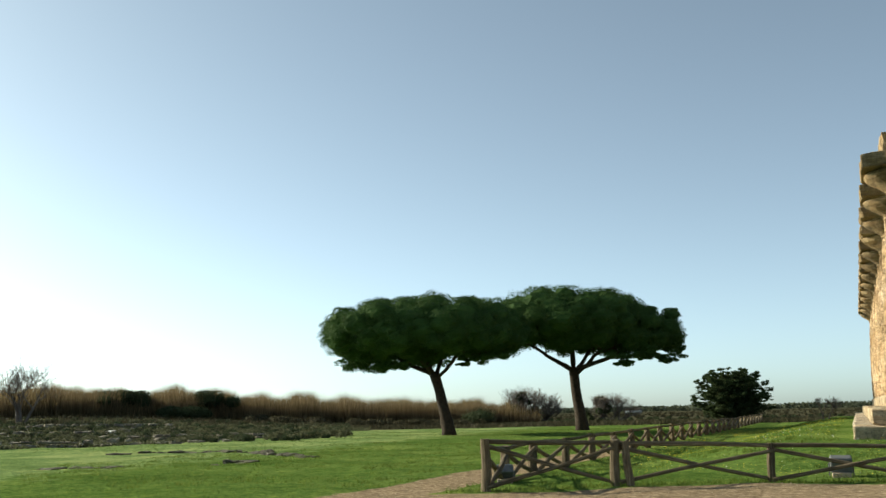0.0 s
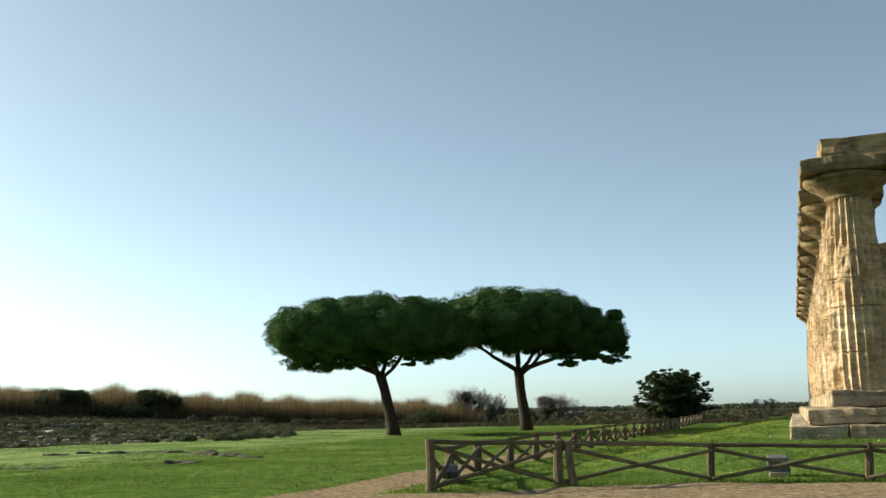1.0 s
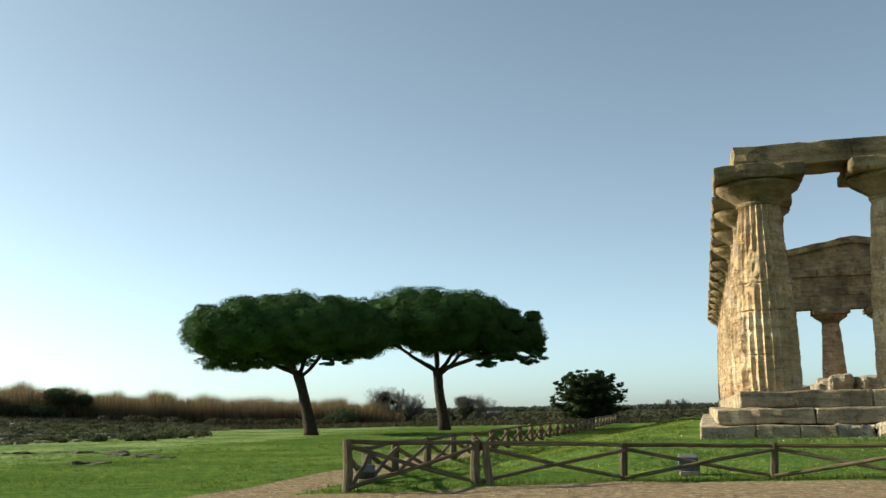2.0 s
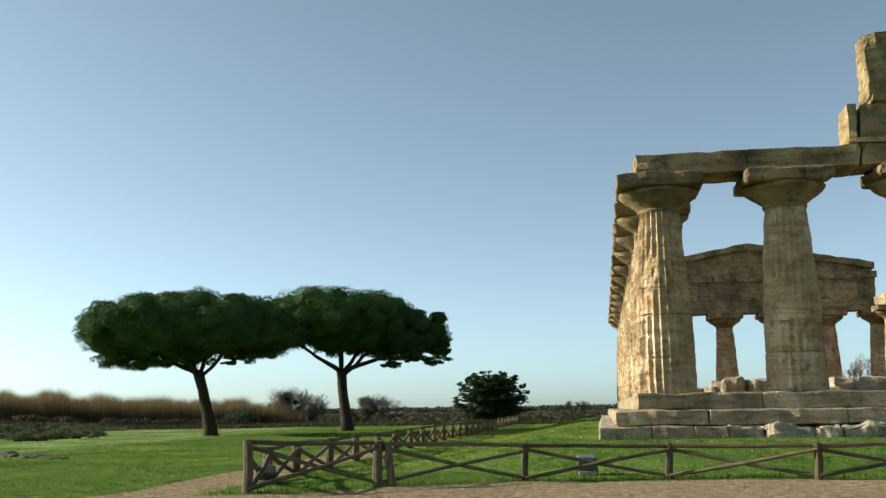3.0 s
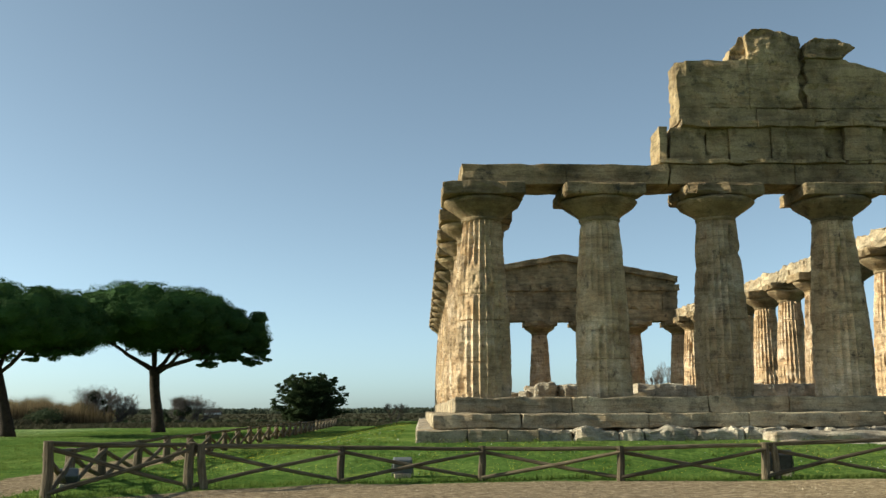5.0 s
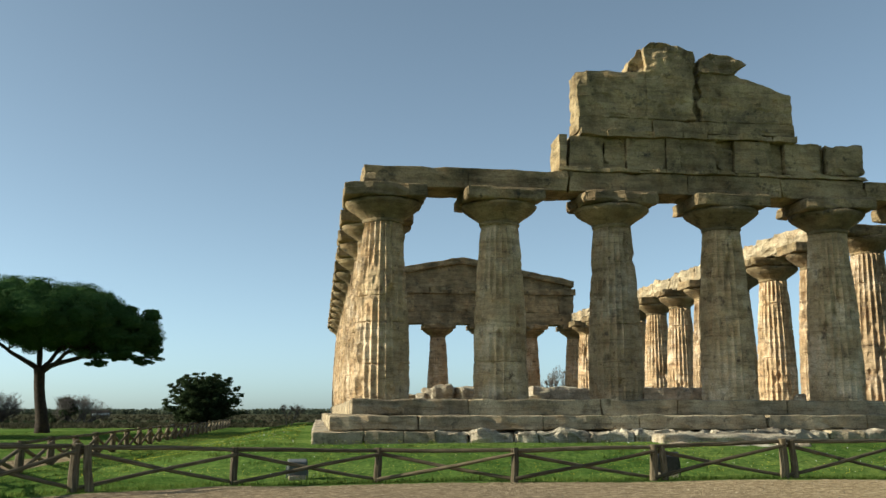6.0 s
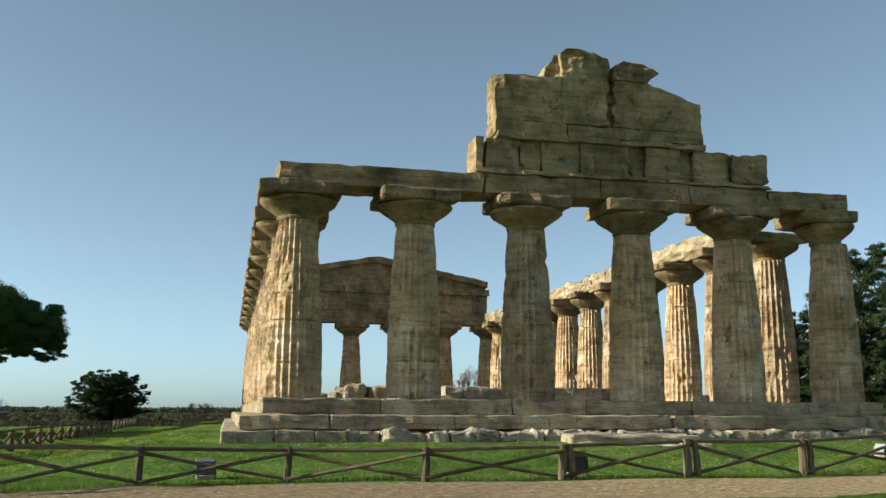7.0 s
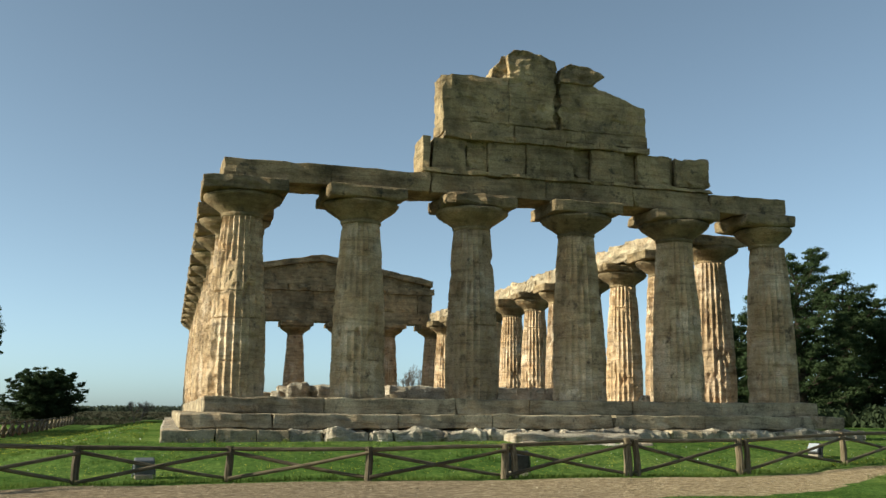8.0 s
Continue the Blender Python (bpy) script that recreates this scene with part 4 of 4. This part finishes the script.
# scrub at the foot of the cane and over the far fields
def scrub(name, label, dirs, dists, n, r, size, per, seed, mat=SCRUB, lift=0.3, bands=0.0):
    g = np.random.default_rng(seed)
    a, d = g.uniform(*dirs, n), g.uniform(*dists, n)
    if bands:
        d = np.round(d / bands) * bands + g.normal(size=n) * bands * 0.13 + 1.5 * np.sin(a * 23)
    p = np.column_stack([np.sin(a) * d, np.cos(a) * d])
    z = height(p[:, 0], p[:, 1])
    s = g.uniform(*r, n)
    c = np.column_stack([p, z + s * lift])
    tagged(soup(name, needles(c, np.column_stack([s * 1.3, s * 1.3, s * 0.8]), per, size, g), mat), label, "scrub", kind="stuff")


ang = rg.uniform(-0.76, -0.02, 26000)
dist = 92 + 24 * rg.random(26000)
rank = np.column_stack([ang * dist, np.sqrt(1 - ang ** 2) * dist])
tagged(soup("rank_grass", blades(over(rank), (0.12, 0.5), 0.06, rg, 0.6), SCRUB), "dull brown rank grass between ruins and cane", "grass", kind="stuff")
scrub("dark_hedge", "dark green bushes standing among the cane", (-0.737, -0.697), (110, 112), 34, (0.55, 0.95), 0.1, 420, 62, DARKLEAF, 2.4)
scrub("dark_hedge", "low dark green bushes at the foot of the cane", (-0.682, -0.642), (108, 110), 24, (0.6, 1.0), 0.1, 420, 68, DARKLEAF, 0.7)
scrub("dark_hedge", "dark green bush before the cane", (-0.65, -0.615), (110, 112), 16, (0.5, 0.9), 0.1, 420, 63, DARKLEAF, 2.9)
scrub("dark_hedge", "dark green bush by the pines", (-0.372, -0.36), (106, 109), 5, (0.8, 1.2), 0.1, 420, 64, DARKLEAF, 0.9)
scrub("dark_hedge", "low dark brambles along the foot of the cane", (-0.6, -0.36), (103, 108), 90, (0.3, 0.75), 0.09, 260, 69, SCRUB, 0.5)
scrub("heath_clumps", "grey green heath bushes growing over the ruins", (-0.84, -0.5), (61, 98), 460, (0.16, 0.42), 0.06, 240, 70, HEATH, 0.3, 4.2)
scrub("heath_clumps", "dark heath bushes between the ruined walls", (-0.84, -0.5), (60, 100), 300, (0.16, 0.42), 0.06, 240, 75, DARKLEAF, 0.3, 5.6)
scrub("field_scrub", "brown and green scrub over the far fields", (-0.42, 0.45), (150, 430), 2400, (0.12, 0.42), 0.12, 60, 65)
scrub("field_scrub", "low brown scrub behind the long fence", (-0.4, 0.0), (104, 150), 200, (0.12, 0.36), 0.07, 240, 76, DARKLEAF)
scrub("far_woods", "low dark line of far woods along the horizon", (-0.95, 1.25), (640, 900), 5200, (1.6, 3.0), 0.9, 26, 66, HAZELEAF, 0.6)

scrub("undergrowth", "dark undergrowth below the evergreens", (0.62, 0.86), (66, 84), 60, (0.5, 1.1), 0.2, 140, 67, DARKLEAF, 0.5)

ang = rg.uniform(-0.79, -0.46, 30000)
dist = np.interp(ang, [-0.75, -0.62, -0.55, -0.45], [56, 59, 73, 87]) + 34 * rg.random(30000) ** 1.3
heath = np.column_stack([ang * dist, np.sqrt(1 - ang ** 2) * dist])
heath = heath[np.sin(heath[:, 0] * 0.55 + heath[:, 1] * 0.8) + np.sin(heath[:, 1] * 1.7) > -0.7]
tagged(soup("heath", blades(over(heath), (0.06, 0.32), 0.05, rg, 0.7), HEATH), "grey green heath growing over the ruins", "heath", kind="stuff")

# far pale farm sheds
for k, (d, w, h) in enumerate((((-0.206, 0.9785), 5, 1.1), ((-0.212, 0.9773), 3, 0.9))):
    p = by_ray(d, 520)
    shed = empty("farm_shed", p, "small pale farm building far off in the fields", "building", "far farm sheds")
    v, f = rough_box((w, 6, h), 0.0, 0.05, 3)
    mesh_object("wall", v, f, WHITEPETAL, shed).location = (0, 0, h / 2)
    v = [(-w / 2 - 0.3, -3.4, h), (w / 2 + 0.3, -3.4, h), (w / 2 + 0.3, 3.4, h), (-w / 2 - 0.3, 3.4, h), (-w / 2 - 0.3, 0, h + 1.3), (w / 2 + 0.3, 0, h + 1.3)]
    mesh_object("roof", v, [(0, 1, 5, 4), (2, 3, 4, 5), (0, 4, 3), (1, 2, 5), (3, 2, 1, 0)], BARK, shed)

# ---- ruins in the lawn ----
def stone_meshes(mat):
    out = []
    for k in range(8):
        v, f = rough_box((1, 0.8, 0.6), 0.13, 0.14, 0.22, k * 2.7 + 50)
        me = bpy.data.meshes.new("stone")
        me.from_pydata(v, [], f)
        me.materials.append(mat)
        out.append(me)
    return out


STONES, SUNK = stone_meshes(FIELD), stone_meshes(SHADED_FIELD)


def ruin(a, b, n, size, label, seed, rise=0.0, rows=1, gap=0.15, shapes=STONES):
    """A tumbled footing of separate stones from a to b."""
    r = random.Random(seed)
    root = empty("ruined_wall", (*a, at(*a)), label, "ruin", "ruined footings")
    turn = math.atan2(b[1] - a[1], b[0] - a[0])
    for row in range(rows):
        for k in range(n):
            if r.random() < gap:
                continue
            t = (k + r.uniform(0.2, 0.8)) / n
            x, y = a[0] + (b[0] - a[0]) * t + r.uniform(-0.3, 0.3), a[1] + (b[1] - a[1]) * t + r.uniform(-0.35, 0.35)
            o = new("stone", r.choice(shapes))
            s = size * r.uniform(0.6, 1.3)
            o.parent = root
            o.location = Vector((x, y, at(x, y) + s * (0.3 * rise - 0.12) + row * size * 0.5)) - root.location
            o.rotation_euler = (r.uniform(-0.1, 0.1), r.uniform(-0.1, 0.1), turn + r.uniform(-0.3, 0.3))
            o.scale = (s * r.uniform(0.9, 1.5), s, s * r.uniform(0.35, 0.75))
    return root


def polar(s, d):
    return (s * d, math.sqrt(1 - s * s) * d)


rr = random.Random(77)
for k in range(12):
    d = 57 + 3.4 * k + rr.uniform(-0.8, 0.8)
    s0 = rr.uniform(-0.8, -0.66)
    s1 = min(-0.42, s0 + rr.uniform(0.1, 0.26))
    if k < 4:
        s1 = min(s1, -0.6 + 0.02 * k)
    L = (s1 - s0) * d * 1.2
    ruin(polar(s0, d), polar(s1, d + rr.uniform(-2, 2)), int(L / 0.5), 0.48, "low tumbled footing of grey stones across the grass", 100 + k, 0.7, 1 if k % 3 else 2, 0.18)
rows = (((-28.0, 31.1), (-28.1, 33.0)), ((-28.1, 33.0), (-26.6, 34.9)), ((-26.6, 34.9), (-24.0, 34.1)), ((-24.0, 34.1), (-21.6, 32.9)), ((-21.6, 32.9), (-16.7, 28.8)),
        ((-22.4, 22.2), (-20.4, 23.1)), ((-21.9, 24.0), (-21.0, 24.0)), ((-18.4, 24.9), (-17.6, 25.8)))
for k, (a, b) in enumerate(rows):
    L = math.hypot(b[0] - a[0], b[1] - a[1])
    ruin(a, b, int(4 + L / 0.34), 0.46, "row of worn stones with shade-dark colour almost flush with the lawn", 200 + k, 0.2, 1, 0.12 if k < 4 else 0.3, SUNK)


# ---- floodlights ----
def floodlight(place, turn, tilt, label, mat, size=0.42):
    root = empty("floodlight", place, label, "floodlight", "temple floodlights")
    root.rotation_euler = (0, 0, radians(turn))
    v, f = rough_box((size, size * 0.5, size * 0.8), 0.0, 0.03, 0.15)
    body = mesh_object("housing", v, f, mat, root)
    body.location, body.rotation_euler = (0, 0, size * 0.62), (radians(tilt), 0, 0)
    v, f = rough_box((size * 0.86, 0.02, size * 0.64), 0.0, 0.005, 0.2)
    pane = mesh_object("glass", v, f, LAMPGLASS, body, "clear front glass")
    pane.location = (0, size * 0.25 + 0.008, 0)
    v, f = rough_box((size * 0.9, size * 0.6, 0.1), 0.01, 0.02, 0.15)
    mesh_object("concrete_foot", v, f, PALE, root, "pale concrete foot").location = (0, 0, 0.04)
    for s in (-1, 1):
        v, f = rough_box((0.025, 0.05, size * 0.6), 0.0, 0.004, 0.3)
        mesh_object("bracket", v, f, mat, root).location = (s * (size / 2 + 0.02), 0, size * 0.38)
    return root


for (x, y), turn, tilt, mat, s in (((-0.4, 20.95), 5, 20, METAL, 0.4), ((-6.75, 19.0), 20, 55, METAL, 0.36), ((7.6, 20.7), -15, 20, BLACK, 0.5), ((16.7, 22.5), 108, 30, BLACK, 0.36)):
    floodlight((x, y, at(x, y)), turn, tilt, "grey metal floodlight on the grass aimed at the temple" if mat is METAL else "black metal floodlight on the grass aimed at the temple", mat, s)

# flat pale slabs lying before the steps
for k, (x0, x1, y0, z) in enumerate(((9.0, 12.7, 24.75, 0.2), (9.1, 11.9, 24.05, 0.05), (12.0, 12.8, 24.1, 0.05))):
    slab = block("paving_slab", x0, x1, y0, y0 + 0.85, at(10, y0) - 0.2, at(10, y0) + z, PALE, wear=0.05, edge=0.06, step=0.15)
    slab.rotation_euler = (radians(3), radians(0.6), 0)
    tagged(slab, "pale limestone slab lying before the temple steps", "slab")

# one pale stone among the ruins
x, y = polar(-0.668, 78)
tagged(block("pale_stone", x - 0.5, x + 0.5, y - 0.3, y + 0.3, at(x, y) - 0.1, at(x, y) + 0.3, WHITEPETAL, wear=0.05, edge=0.08), "small whitish stone lying among the ruins", "stone")

# ---- grass and flowers ----
def strewn(n, xr, yr, seed):
    g = np.random.default_rng(seed)
    p = np.column_stack([g.uniform(*xr, n), g.uniform(*yr, n)])
    inside = (p[:, 0] > -0.6) & (p[:, 0] < 21.5) & (p[:, 1] > 25.4) & (p[:, 1] < 73.5)
    soil = soil_mask(p[:, 0], p[:, 1])
    seen = np.abs(p[:, 0]) < p[:, 1] * 1.05
    return p[~inside & (soil < 0.35 + 0.2 * g.random(n)) & seen]


g1 = strewn(60000, (-24, 26), (14, 34), 71)
tagged(soup("grass", blades(over(g1), (0.025, 0.075), 0.012, np.random.default_rng(1), 0.6, 2), BLADE), "short green winter grass", "grass", kind="stuff")
g2 = strewn(26000, (-45, 4), (34, 75), 72)
tagged(soup("grass", blades(over(g2), (0.03, 0.08), 0.03, np.random.default_rng(2), 0.6, 1), BLADE), "short green winter grass", "grass", kind="stuff")
g = np.random.default_rng(15)
heads = strewn(5200, (-24, 26), (16, 46), 78)
heads = heads[np.sin(heads[:, 0] * 1.3 + heads[:, 1] * 0.4) + np.sin(heads[:, 1] * 1.1) > -0.4]
tagged(soup("tussocks", blades(over(np.repeat(heads, 14, 0) + g.normal(size=(len(heads) * 14, 2)) * 0.07), (0.05, 0.13), 0.012, g, 0.5, 1), BLADE), "small tussocks of longer grass in the lawn", "grass", kind="stuff")
g = np.random.default_rng(5)
xe = g.uniform(-7, 27, 3800)
edge = np.column_stack([xe, front_line(xe) + g.normal(size=3800) * 0.16 + 0.05])
tagged(soup("tall_grass", blades(over(edge), (0.05, 0.15), 0.013, g, 0.6, 2), BLADE), "rough taller grass along the fence", "grass", kind="stuff")


def petals(p, size, g_):
    q = over(p, -0.09)
    a = g_.uniform(0, 6.28, len(q))
    s = size * (0.6 + 0.8 * g_.random(len(q)))
    d1 = np.column_stack([np.cos(a) * s, np.sin(a) * s, 0.3 * s])
    d2 = np.column_stack([-np.sin(a) * s, np.cos(a) * s, -0.3 * s])
    up = np.column_stack([0 * s, 0 * s, s])
    return np.concatenate([np.stack([q + d1, q - d1, q + d2 + up], 1), np.stack([q + d1, q - d1, q - d2 + up], 1)])


fl = strewn(30000, (-8, 22), (20.5, 60), 73)
fl = fl[(fl[:, 0] > -6.5) & (np.sin(fl[:, 0] * 0.9) + np.sin(fl[:, 1] * 0.7) > -0.6)]
tagged(soup("yellow_flowers", petals(fl, 0.0075, g), FLOWER), "small yellow flowers dotted through the grass", "flowers", kind="stuff")
fl = strewn(900, (-4, 22), (20.5, 40), 74)
tagged(soup("white_flowers", petals(fl, 0.012, g), WHITEPETAL), "small white daisies dotted through the grass", "flowers", kind="stuff")


# small stones trodden into the path
g = np.random.default_rng(9)
p = np.column_stack([g.uniform(-10, 26, 30000), g.uniform(13, 27, 30000)])
p = p[soil_mask(p[:, 0], p[:, 1]) > 0.5][:3600]
c = over(p, 0.0)
s = (0.008 + 0.03 * g.random(len(c)) ** 3)[:, None]
corner = [np.array(q, float) for q in ((1, 0, -0.3), (-0.5, 0.9, -0.3), (-0.5, -0.9, -0.3), (0, 0, 0.7))]
turned = []
for q in corner:
    a = np.arange(len(c)) * 2.4
    turned.append(c + s * np.column_stack([q[0] * np.cos(a) - q[1] * np.sin(a), q[0] * np.sin(a) + q[1] * np.cos(a), np.full(len(c), q[2])]))
tri = np.concatenate([np.stack([turned[i], turned[j], turned[3]], 1) for i, j in ((0, 1), (1, 2), (2, 0))])
tagged(soup("pebbles", tri, GREY), "grey pebbles on the earth path", "pebbles", kind="stuff")
